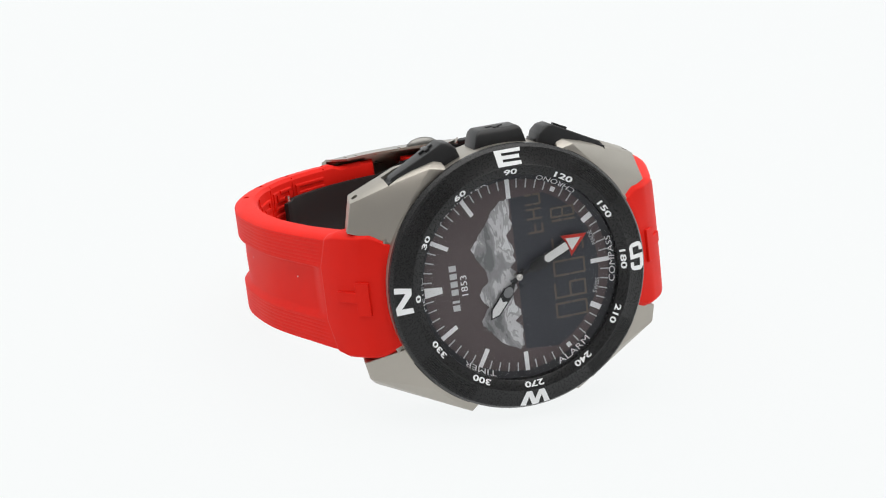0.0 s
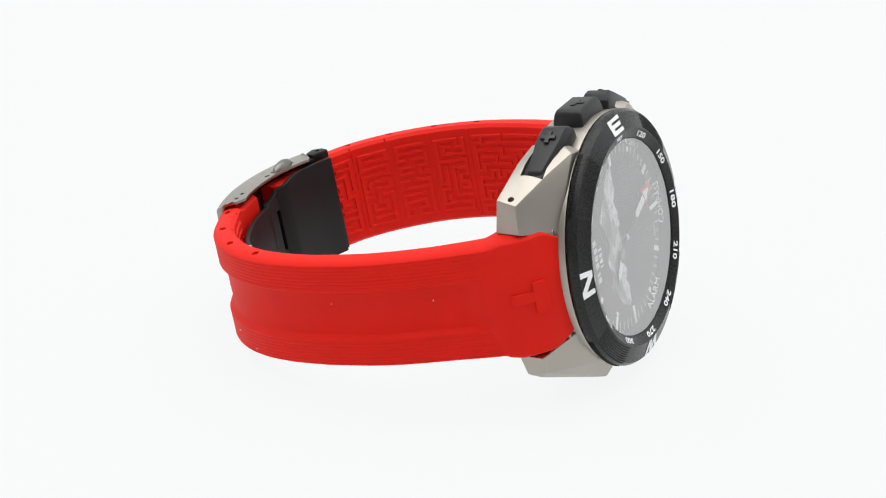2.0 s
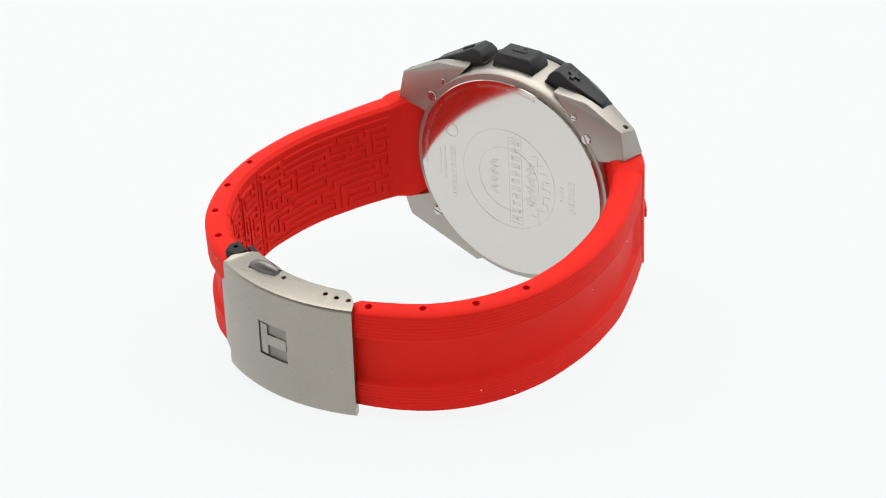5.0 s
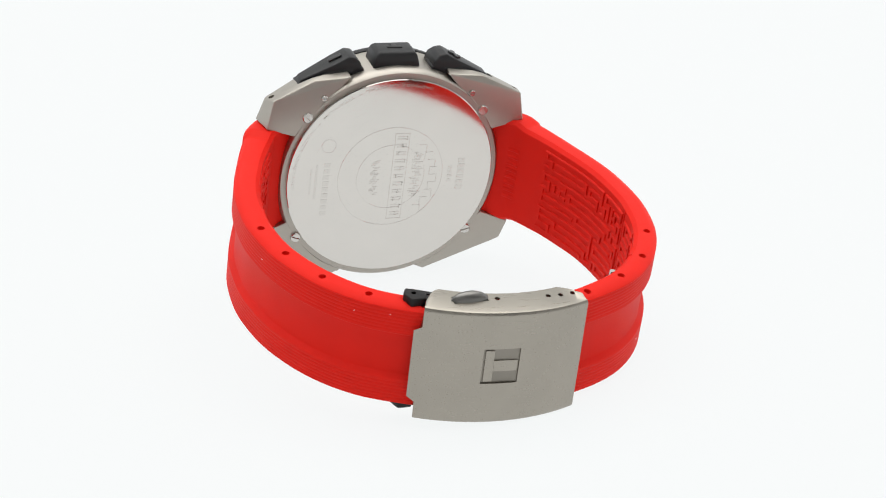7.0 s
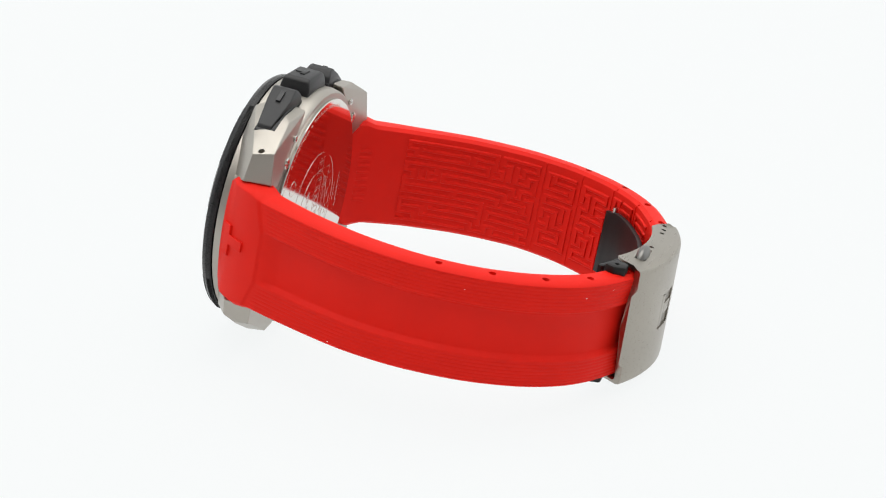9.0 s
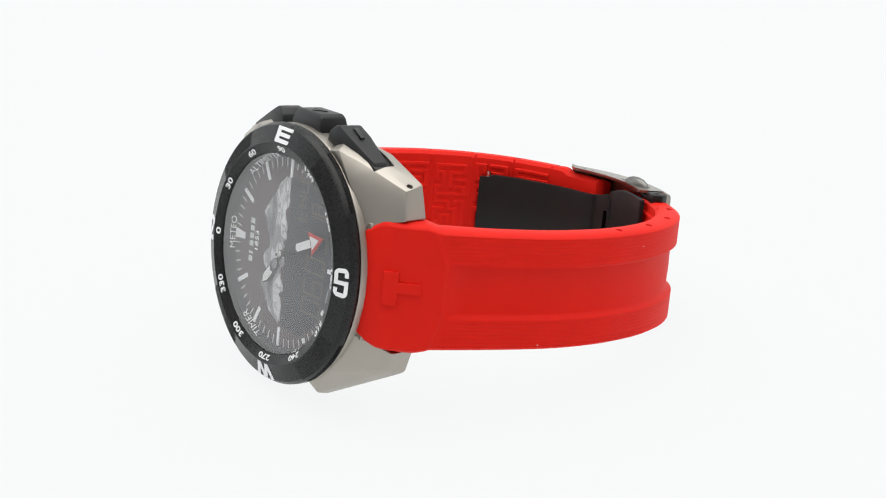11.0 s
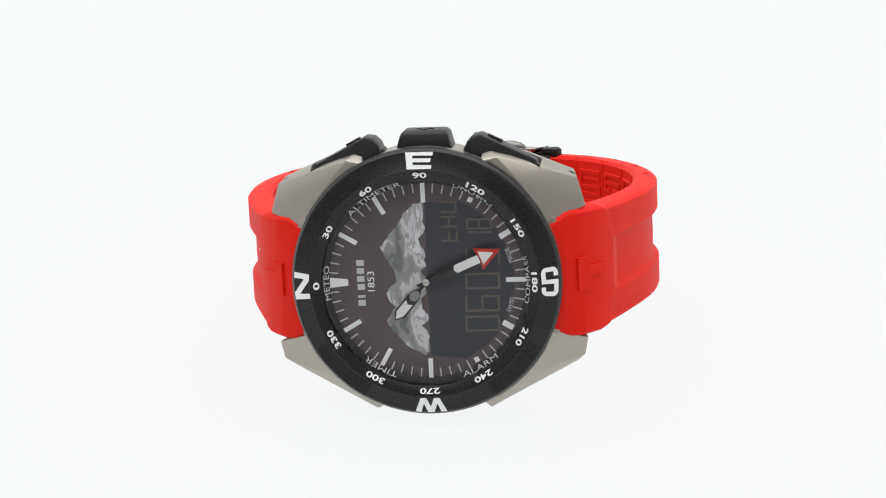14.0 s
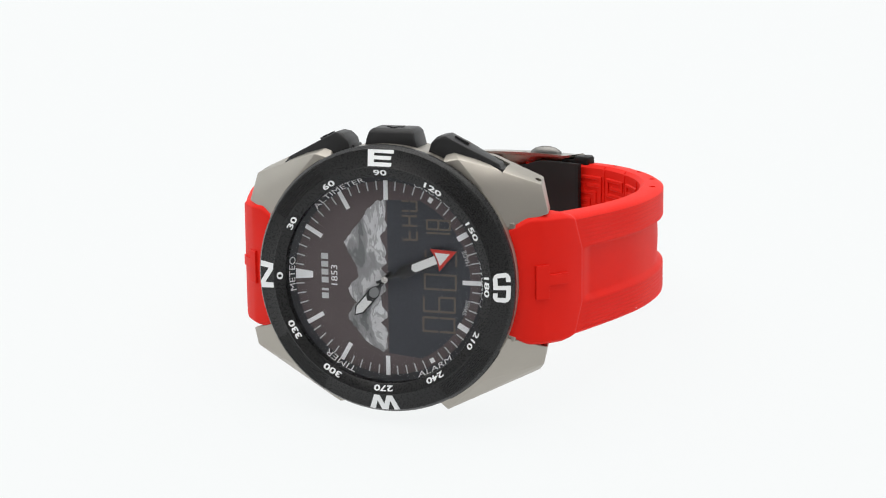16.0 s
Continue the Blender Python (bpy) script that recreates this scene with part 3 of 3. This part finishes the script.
def build_buttons():
    mid = [(x, y, z) for x, y, zz in ((-4.3, 20.6, 0), (4.9, 20.6, 0), (-3.9, 22.4, 0), (4.5, 22.4, 0)) for z in (-7.2, -1.7)]
    mid += [(x, y, z) for x, y in ((-2.9, 24.2), (3.6, 24.2)) for z in (-6.6, -2.4)] + [(x, 23.7, z) for x in (-3.5, 4.2) for z in (-6.9, -2.0)]
    b = part("button", hull(mid, 0.35, 3), RUBBER, watch, "black rubber push button")
    mark = prism([(-1.1, -4.9), (1.7, -4.9), (1.7, -4.1), (0.75, -4.1), (0.75, -2.9), (-0.15, -2.9), (-0.15, -4.1), (-1.1, -4.1)], 0, 0.3, 0.04)
    bmesh.ops.transform(mark, matrix=Matrix(((1, 0, 0, 0), (0, 0, 1, 24.05), (0, 1, 0, 0), (0, 0, 0, 1))), verts=mark.verts[:])
    part("button_mark", mark, RUBBER, b, "raised mark")
    for sx in (-1, 1):
        pts = [(x, y, z) for x, y in ((6.5, 20.0), (7.2, 22.2), (9.4, 20.0)) for z in (-6.9, -1.8)] + [(x, y, z) for x, y in ((8.1, 23.15), (9.4, 23.35)) for z in (-6.4, -2.3)]
        pts += [(x, y, z) for x, y in ((17.8, 17.3), (18.5, 17.9), (18.0, 18.9)) for z in (-6.1, -3.5)] + [(12.2, y, z) for y in (19.0, 21.9) for z in (-6.7, -2.5)]
        sb = part("button", hull([(sx * x, y, z) for x, y, z in pts], 0.3, 3), RUBBER, watch, "black rubber push button with raised sign")
        # Black filler added as the dark gap round the button, over bright seat walls.
        base = hull([(sx * x, y, z) for x, y in ((6.2, 19.5), (6.6, 21.2), (12.5, 20.7), (17.0, 18.95), (18.8, 18.0), (18.4, 17.5)) for z in (-6.9, -3.3)], 0.1)
        part("button_gap_fill", base, RUBBER, sb, "black filler for the dark gap round the button")
        bars = [(-1.3, 1.3, -0.4, 0.4)] + ([(-0.4, 0.4, -1.35, 1.35)] if sx < 0 else [])
        for i, (u0, u1, w0, w1) in enumerate(bars):
            m = box(u0, u1, w0, w1, -0.2, 0.42 + 0.01 * i, 0.05)
            turn = Matrix(((0.896, 0, 0.443, 0), (-0.443, 0, 0.896, 0), (0, 1, 0, 0), (0, 0, 0, 1)))
            bmesh.ops.transform(m, matrix=Matrix.Diagonal((sx, 1, 1, 1)) @ Matrix.Translation((11.5, 22.2, -4.6)) @ turn, verts=m.verts[:])
            part("button_mark", m, BLACK_LACQUER, sb, "glossy raised sign")


# ---- strap: swept along one curve, mirrored for the other half ----
OUTER = [(21.2, -1.7), (22.6, -2.2), (25.6, -4.9), (28.7, -9.5), (32.3, -18.6), (35.2, -28.0), (36.2, -36.6), (35.9, -43.6), (33.9, -52.0), (29.6, -60.3), (23.3, -66.9), (15.2, -71.2), (9.0, -73.1), (3.2, -74.0)]


def spline(pts, n):
    """Evenly spaced points and outward normals on a smooth curve through pts."""
    p = np.array([pts[0]] + pts + [pts[-1]], float)
    fine = []
    for i in range(1, len(p) - 2):
        a, b, c, d = p[i - 1], p[i], p[i + 1], p[i + 2]
        for u in np.linspace(0, 1, 24, endpoint=False):
            fine.append(0.5 * (2 * b + (c - a) * u + (2 * a - 5 * b + 4 * c - d) * u ** 2 + (3 * b - a - 3 * c + d) * u ** 3))
    fine.append(p[-2])
    fine = np.array(fine)
    run = np.r_[0, np.cumsum(np.hypot(*np.diff(fine, axis=0).T))]
    s = np.linspace(0, run[-1], n)
    q = np.stack([np.interp(s, run, fine[:, k]) for k in (0, 1)], 1)
    d = np.gradient(q, axis=0)
    d /= np.hypot(d[:, 0], d[:, 1])[:, None]
    return s, q, np.stack([-d[:, 1], d[:, 0]], 1)


S, Q, NRM = spline(OUTER, 150)
LENGTH = float(S[-1])


def thick_at(s, side=-1):
    more = float(np.interp(s, [50, 65, 90, LENGTH], [0, 0.45, 0.45, 0.3])) if side > 0 else 0.0
    return float(np.interp(s, [0, 3, 10, 20, 80, 95, LENGTH], [6.5, 6.4, 5.2, 4.55, 3.75, 3.4, 2.4])) + more


RIMS = {                 # lower edge of each half: distance along the strap and height
    1: ([0, 1.4, 3.0, 9.0, 12.0, 20, 28, 36, 45, 57, 70, LENGTH - 11, LENGTH - 9], [-8.6, -9.6, -10.6, -10.6, -10.0, -9.75, -9.5, -9.35, -9.1, -8.95, -8.9, -8.8, -8.5]),
    -1: ([0, 1.4, 3.0, 9.0, 12.0, 20, 28, 36, 45, 52, 60, 68, 80, LENGTH - 9], [-8.3, -9.3, -10.35, -10.45, -9.7, -9.35, -9.2, -9.05, -8.95, -9.1, -9.35, -9.55, -9.6, -9.3])}


def span_at(s, side=1):
    """Lower and upper edge of the strap."""
    hi = float(np.interp(s, [0, 1.4, 3.0, 9.5, 12, 22, 32, 45, LENGTH - 9.5, LENGTH - 8], [8.6, 9.6, 10.7, 10.75, 10.1, 10.0, 10.05, 10.1, 10.05, 9.3]))
    return float(np.interp(s, *RIMS[side])), hi


def on_strap(side, s, y, depth):
    """A place on the strap: s along its outer face, depth below that face."""
    x, z = np.interp(s, S, Q[:, 0]), np.interp(s, S, Q[:, 1])
    nx, nz = np.interp(s, S, NRM[:, 0]), np.interp(s, S, NRM[:, 1])
    sway = (0.2 if side < 0 else -0.3) * min(1.0, s / 40.0)
    bulge = 0.55 * math.exp(-((s - 60.0) / 18.0) ** 2) if side < 0 else 0.0
    return side * (x + bulge - nx * depth), y + sway, z - nz * depth


PLATE = 0.30             # how far the plate by the case stands proud of the rails


def strap_section(s, side):
    lo, hi = span_at(s, side)
    c, w, t = (lo + hi) / 2, (hi - lo) / 2, thick_at(s, side)
    def past(f, width):
        """0 on the plate by the case, 1 beyond its shoulder, which bulges towards the strap's middle."""
        u = float(np.clip((s - 10.7 - 2.1 * min(1.0, (1 - abs(f)) / 0.55)) / width, 0, 1))
        return u * u * (3 - 2 * u)
    half = [(1.0, t - 0.7), (1.0, 1.45), (0.97, 0.6), (0.935, 0.08)]
    for i in range(7):
        f = 0.905 - i * 0.064
        half += [(f + 0.018, 0.0), (f, 0.075 * past(f, 2.5)), (f - 0.018, 0.0)]
    half += [(0.46, 0.0)] + [(f, d * past(f, 4.5)) for f, d in ((0.45, 0.06), (0.408, 0.85), (0.37, 1.05), (0.0, 0.95))]
    half = [half[0]] + [(f, d - PLATE * (1 - past(f, 0.7))) for f, d in half[1:]]
    loop = [(c + f * w, d) for f, d in half] + [(c - f * w, d) for f, d in half[-2::-1]]
    loop += [(c - 0.94 * w, t), (c, t), (c + 0.94 * w, t)]
    return loop


def build_strap(side):
    verts, faces = [], []
    steps = sorted(set(np.round(np.r_[S, np.arange(9.5, 17.5, 0.22)], 4)))
    for s in steps:
        for y, d in strap_section(s, side):
            x, yy, z = on_strap(side, s, y, d)
            hug = (21.3 - math.sqrt(21.3 ** 2 - min(abs(yy), 12.0) ** 2)) * max(0.0, 1 - s / 4.5)     # the end follows the round case
            verts.append((x - side * hug, yy, z))
    m = len(verts) // len(steps)
    for i in range(len(steps) - 1):
        for j in range(m):
            q = (j + 1) % m
            faces.append((i * m + j, i * m + q, (i + 1) * m + q, (i + 1) * m + j))
    faces += [tuple(range(m)), tuple(range((len(steps) - 1) * m, len(steps) * m))]
    strap = part("strap", bm_of(verts, faces), RED, watch, "bright red rubber strap half with ribbed rails", 28)
    holes = []
    for x, z in ((34.2, -42.9), (32.2, -51.4), (28.2, -59.3), (22.2, -65.4), (14.4, -69.9)) if side > 0 else ((32.35, -52.3), (28.0, -60.3), (21.6, -66.0), (13.8, -70.1)):
        for y in (span_at(60)[1] - 0.05 * side, span_at(60, side)[0] - 0.05 * side):
            holes.append(peg((side * x, y, z), (0, 1, 0), 0.64, 2.4, 12))
    # short nicks in the inner rim between the holes
    for s in (66.0, 74.5, 83.0):
        x, y, z = on_strap(side, s, span_at(s)[1], thick_at(s, side) - 0.3)
        holes.append(peg((x, y, z), (0, 1, 0), 0.22, 1.2, 6))
    carve(strap, holes)
    # raised T-shaped mark near the case
    def patch(s0, s1, y0, y1, h0, h1, n):
        v, f = [], []
        for i in range(n + 1):
            s = s0 + (s1 - s0) * i / n
            v += [on_strap(side, s, y, -h) for y, h in ((y0, h0), (y0, h1), (y1, h1), (y1, h0))]
        for i in range(n):
            f += [(4 * i + a, 4 * i + (a + 1) % 4, 4 * i + 4 + (a + 1) % 4, 4 * i + 4 + a) for a in range(4)]
        f += [(0, 1, 2, 3), (4 * n, 4 * n + 1, 4 * n + 2, 4 * n + 3)]
        return v, f
    v, f = patch(3.2, 5.6, -2.75, 2.75, 0.2, PLATE + 0.42, 3)
    w, g = patch(5.5, 9.3, -0.6, 1.15, 0.2, PLATE + 0.415, 4)
    bm = bm_of(v + w, f + [tuple(i + len(v) for i in q) for q in g])
    part("strap_mark", soften(bm, 0.06, 1, 40), RED, strap, "raised mark on the red rubber")
    # labyrinth relief inside
    v, f = [], []
    def bar(s0, s1, y0, y1, h=0.28):
        n = max(1, int((s1 - s0) / 1.6))
        base = len(v)
        for i in range(n + 1):
            s = s0 + (s1 - s0) * i / n
            t = thick_at(s, side)
            e = 0.2
            v.extend(on_strap(side, s, y, d) for y, d in ((y0, t - 0.02), (y0 + e, t + h), (y1 - e, t + h), (y1, t - 0.02)))
        for i in range(n):
            f.extend((base + 4 * i + a, base + 4 * i + a + 1, base + 4 * i + 5 + a, base + 4 * i + 4 + a) for a in range(3))
        f.extend([(base, base + 1, base + 2, base + 3), (base + 4 * n, base + 4 * n + 1, base + 4 * n + 2, base + 4 * n + 3)])
    maze = random.Random(11 if side < 0 else 12)
    fields = [(12.8 if side > 0 else 18.4, 47.2), (48.2, 56.0), (57.0, 64.8), (65.8, 73.6), (74.6, 83.0)]
    for s0, s1 in fields:
        lo, hi = span_at(s0, side)
        pitch, rows = 1.42, int((hi - lo - 2.4) / 1.42)
        cols = int((s1 - s0) / 1.5)
        along = (s1 - s0) / cols
        low = (lo + hi) / 2 - rows * pitch / 2
        # winding corridors: a tree that favours runs along the strap
        start = (maze.randrange(cols), maze.randrange(rows))
        seen, stack, flat_runs, cross_runs = {start}, [(start, (1, 0))], set(), set()
        while stack:
            (i, j), way = stack[-1]
            free = [(di, dj) for di, dj in ((1, 0), (-1, 0), (0, 1), (0, -1)) if 0 <= i + di < cols and 0 <= j + dj < rows and (i + di, j + dj) not in seen]
            if not free:
                stack.pop()
                continue
            weight = [(3.0 if dj == 0 else 1.0) * (1.8 if (di, dj) == way else 1.0) for di, dj in free]
            di, dj = maze.choices(free, weight)[0]
            if dj == 0:
                flat_runs.add((min(i, i + di), j))
            else:
                cross_runs.add((i, min(j, j + dj)))
            seen.add((i + di, j + dj))
            stack.append(((i + di, j + dj), (di, dj)))
        half = 0.40
        for j in range(rows):
            y = low + (j + 0.5) * pitch
            i = 0
            while i < cols:
                k = i
                while (k, j) in flat_runs:
                    k += 1
                bar(s0 + (i + 0.5) * along - half, s0 + (k + 0.5) * along + half, y - half, y + half, 0.29)
                i = k + 1
        for i, j in sorted(cross_runs):
            at = s0 + (i + 0.5) * along
            bar(at - half, at + half, low + (j + 0.5) * pitch, low + (j + 1.5) * pitch, 0.285)
    for at in (47.6, 56.4, 65.2, 74.0):
        lo, hi = span_at(at, side)
        bar(at, at + 0.3, lo + 0.6, hi - 0.6, 0.16)
    for k in range(8 if side < 0 else 0):
        bar(8.6, 11.8, -5.2 + k * 1.4, -4.4 + k * 1.4, 0.14)
    part("inner_relief", bm_of(v, f), RED, strap, "raised labyrinth pattern on the inside", 25, "stuff")


def build_lint():
    """A few pale flecks of lint on the outer rubber."""
    rnd = random.Random(21)
    bm = bmesh.new()
    for side, s, y in ((1, 14, 1.5), (1, 12.5, -0.8), (1, 30, -8.4), (1, 51, 7.2), (1, 72, 7.4), (1, 78, 8.2), (-1, 22, 1.8), (-1, 40, 2.4), (-1, 60, -7.8), (-1, 9, 6.0), (-1, 66, -5.9), (1, 5.5, -4.6)):
        p = Vector(on_strap(side, s, y, -0.02 if abs(y) > 4.5 else 0.9))
        out = bmesh.ops.create_icosphere(bm, subdivisions=1, radius=0.10)
        bmesh.ops.scale(bm, vec=(rnd.uniform(0.6, 1.2), rnd.uniform(0.6, 1.6), rnd.uniform(0.6, 1.2)), verts=out["verts"])
        bmesh.ops.translate(bm, vec=p, verts=out["verts"])
    part("lint", bm, PRINT, watch, "pale flecks of lint", 60, "stuff")


def build_clasp():
    R, XC, ZC = 33.5, 0.115, -42.7
    clasp = part("clasp", clasp_cover(R, XC, ZC), STEEL, watch, "brushed steel folding clasp cover", 30)
    def arc_z(x, h=0.0):
        return ZC - math.sqrt((R - h) ** 2 - (x - XC) ** 2)
    cut = [peg((x, 10.6, z), (0, 1, 0), 0.43, 3.2, 12) for x, z in ((-6.2, -72.0), (-8.4, -71.9), (-10.6, -71.6), (2.6, -71.9))]
    cut.append(hull([(x, y, z) for x in (-0.8, 5.4) for y in (-2.3, 4.1) for z in (-78, arc_z(x) + 0.32)], 0))
    cut.append(hull([(x, y, z) for x in (4.2, 10.0) for y in (9.9, 13) for z in (-72.3, -70.4)], 0))
    carve(clasp, cut)
    # Recess floor in a darker steel than the plate and the mark.
    part("recess_floor", hull([(x, y, arc_z(x) + d) for x in (-0.78, 5.38) for y in (-2.28, 4.08) for d in (0.22, 0.6)], 0), RECESS_STEEL, clasp, "darker steel floor of the square recess")
    for a in ((3.5, 5.0, -1.95, 3.75), (-0.55, 3.5, -0.1, 1.9)):
        part("clasp_mark", hull([(x, y, z) for x in a[:2] for y in a[2:] for z in (-75.2, arc_z(x) + 0.05)], 0.05), STEEL, clasp, "raised steel mark in a square recess")
    for sy in (1, -1):
        pts = [(7.1 + 3.3 * math.cos(radians(a)) * math.cos(radians(e)), 0.4 + sy * ((10.3 if sy > 0 else 9.5) + 1.75 * math.sin(radians(e))), -71.35 + 1.15 * math.sin(radians(a)) * math.cos(radians(e))) for a in range(0, 360, 20) for e in (0, 25, 50, 72, 90)]
        part("pusher", hull(pts, 0), GUN, clasp, "grey steel release pusher")
    # the cover leans a little: its upper flange nearer the case
    hub = Matrix.Translation(Vector((0, 0.4, -74.0)) * MM)
    clasp.matrix_local = hub @ Matrix.Rotation(radians(2.3), 4, "X") @ hub.inverted()
    # black folding blade inside the strap
    verts, faces = [], []
    xs = np.linspace(15.4, -24.2, 44)
    inner = [on_strap(1, s, 0, thick_at(s) + 1.15) for s in np.linspace(56, LENGTH, 80)]
    ix = np.array([p[0] for p in inner])[::-1]
    iz = np.array([p[2] for p in inner])[::-1]
    for x in xs:
        z = float(np.interp(abs(x), ix, iz))
        k = float(np.clip((x + 3.0) / 11.0, 0, 1))
        k = k * k * (3 - 2 * k)
        hi, lo = 7.0 + 2.9 * k, -6.0 - 2.6 * k
        if x < -23.2:
            hi, lo = hi - 0.5, lo + 0.5
        slope = (float(np.interp(abs(x) + 0.5, ix, iz)) - float(np.interp(abs(x) - 0.5, ix, iz))) * (1 if x > 0 else -1)
        n = Vector((-slope, 1)).normalized()
        verts += [(x, hi, z), (x, lo, z), (x + n.x * 0.9, lo, z + n.y * 0.9), (x + n.x * 0.9, hi, z + n.y * 0.9)]
    for i in range(len(xs) - 1):
        faces += [(4 * i + a, 4 * i + (a + 1) % 4, 4 * i + 4 + (a + 1) % 4, 4 * i + 4 + a) for a in range(4)]
    faces += [(0, 1, 2, 3), tuple(4 * len(xs) - 4 + a for a in range(4))]
    blade = part("folding_blade", soften(bm_of(verts, faces), 0.15, 2, 40), BLADE, watch, "black curved folding blade of the clasp", 40)
    carve(blade, [hull([(x, y, z) for x in (0.4, 1.5) for y in (-3.3, 4.6) for z in (-77, -60)], 0)])
    part("blade_pin", peg((-23.0, 7.0, -60.2), (0, 1, 0), 0.5, 1.2, 12), SCREW, blade, "bright steel pin")
    # black hinge block that grips the strap
    for y0, y1 in ((9.4, 11.05), (-10.0, -8.0)):
        h = part("hinge_block", hull([(x, y, z) for x, z in ((13.4, -67.8), (16.6, -66.3), (17.4, -68.0), (16.6, -70.0), (14.2, -70.0)) for y in (y0, y1)], 0.35, 2), BLADE, blade, "black steel hinge block")
        if y0 > 0:
            carve(h, [peg((15.7, 11.2, -68.2), (0, 1, 0), 0.42, 2.0, 12)])
    part("hinge_link", hull([(x, y, z) for x, z in ((10.8, -68.8), (15.2, -67.2), (15.0, -68.6), (10.8, -70.2)) for y in (9.3, 10.3)], 0.15), BLADE, blade)


def clasp_cover(R, XC, ZC):
    """A curved channel: plate outside, two flanges."""
    sec = [(1.05, 6.3), (1.0, 0.75), (0.988, 0.28), (0.96, 0.05), (0.92, 0.0), (0.8, -0.01), (0.66, -0.02), (0.58, -0.02), (0.0, -0.05), (-0.6, -0.02), (-0.68, -0.02), (-0.8, -0.01), (-0.92, 0.0), (-0.96, 0.05), (-0.988, 0.28), (-1.0, 0.75), (-1.0, 6.3),
           (-0.955, 6.3), (-0.92, 1.2), (0.0, 1.1), (0.92, 1.2), (1.005, 6.3)]
    verts, faces = [], []
    n = 34
    for i in range(n + 1):
        u = i / n
        x = -12.7 + 29.0 * u
        half = 10.2 + 0.15 * u
        for f, h in sec:
            wide = 1.0 if abs(f) > 0.65 else 0.0
            xx = x - (1.15 * max(0.0, (u - 0.93) / 0.07) * wide)
            hh = h
            if h > 2:
                near = min(u, 1 - u) * n
                hh = 1.6 + (h - 1.9 - 0.9 * (1 - u)) * min(1.0, (near / 3.0)) ** 0.5
            a = math.asin((xx - XC) / R)
            verts.append((XC + (R - hh) * math.sin(a), f * half + 0.4, ZC - (R - hh) * math.cos(a)))
    m = len(sec)
    for i in range(n):
        for j in range(m):
            q = (j + 1) % m
            faces.append((i * m + j, i * m + q, (i + 1) * m + q, (i + 1) * m + j))
    faces += [tuple(range(m)), tuple(range(n * m, (n + 1) * m))]
    bm = bm_of(verts, faces)
    bmesh.ops.triangulate(bm, faces=[f for f in bm.faces if len(f.verts) > 4])
    return bm


build_case()
build_bezel()
build_dial()
build_pointers()
build_buttons()
for side in (-1, 1):
    build_strap(side)
build_clasp()
build_lint()


def motions():
    """The watch turns about an upright axis; degrees at each time."""
    rest = Matrix.Translation((0.001411, -0.033642, 0)) @ Matrix(((1, 0, 0, 0), (0, 0, -1, 0), (0, 1, 0, 0), (0, 0, 0, 1))) @ pose(0, 0, 0, -9.859) @ pose(0, 0, 0, 0, -0.960) @ pose(0, 0, 0, 0, 0, 3.774)
    turns = [
        (0.0, -341.02), (0.5, -332.45), (1.0, -321.66), (1.5, -310.26), (2.0, -296.52), (2.5, -283.38), (3.0, -269.30), (3.5, -256.19), (4.0, -242.72), (4.5,
        -228.92), (5.0, -215.14), (5.5, -201.17), (6.0, -187.21), (6.5, -173.45), (7.0, -160.14), (7.5, -147.18), (8.0, -133.44), (8.5, -120.41), (9.0,
        -106.56), (9.5, -92.35), (10.0, -78.37), (10.5, -65.22), (11.0, -53.28), (11.5, -42.41), (12.0, -32.21), (12.5, -24.06), (13.0, -16.65), (13.5,
        -11.02), (14.0, -6.50), (14.5, -4.32), (15.0, -7.09), (15.5, -11.50), (16.0, -17.67)
    ]
    walk(watch, [(t, Matrix.Translation((0, 0, LIFT)) @ Matrix.Rotation(radians(a), 4, "Z") @ rest) for t, a in turns])


motions()
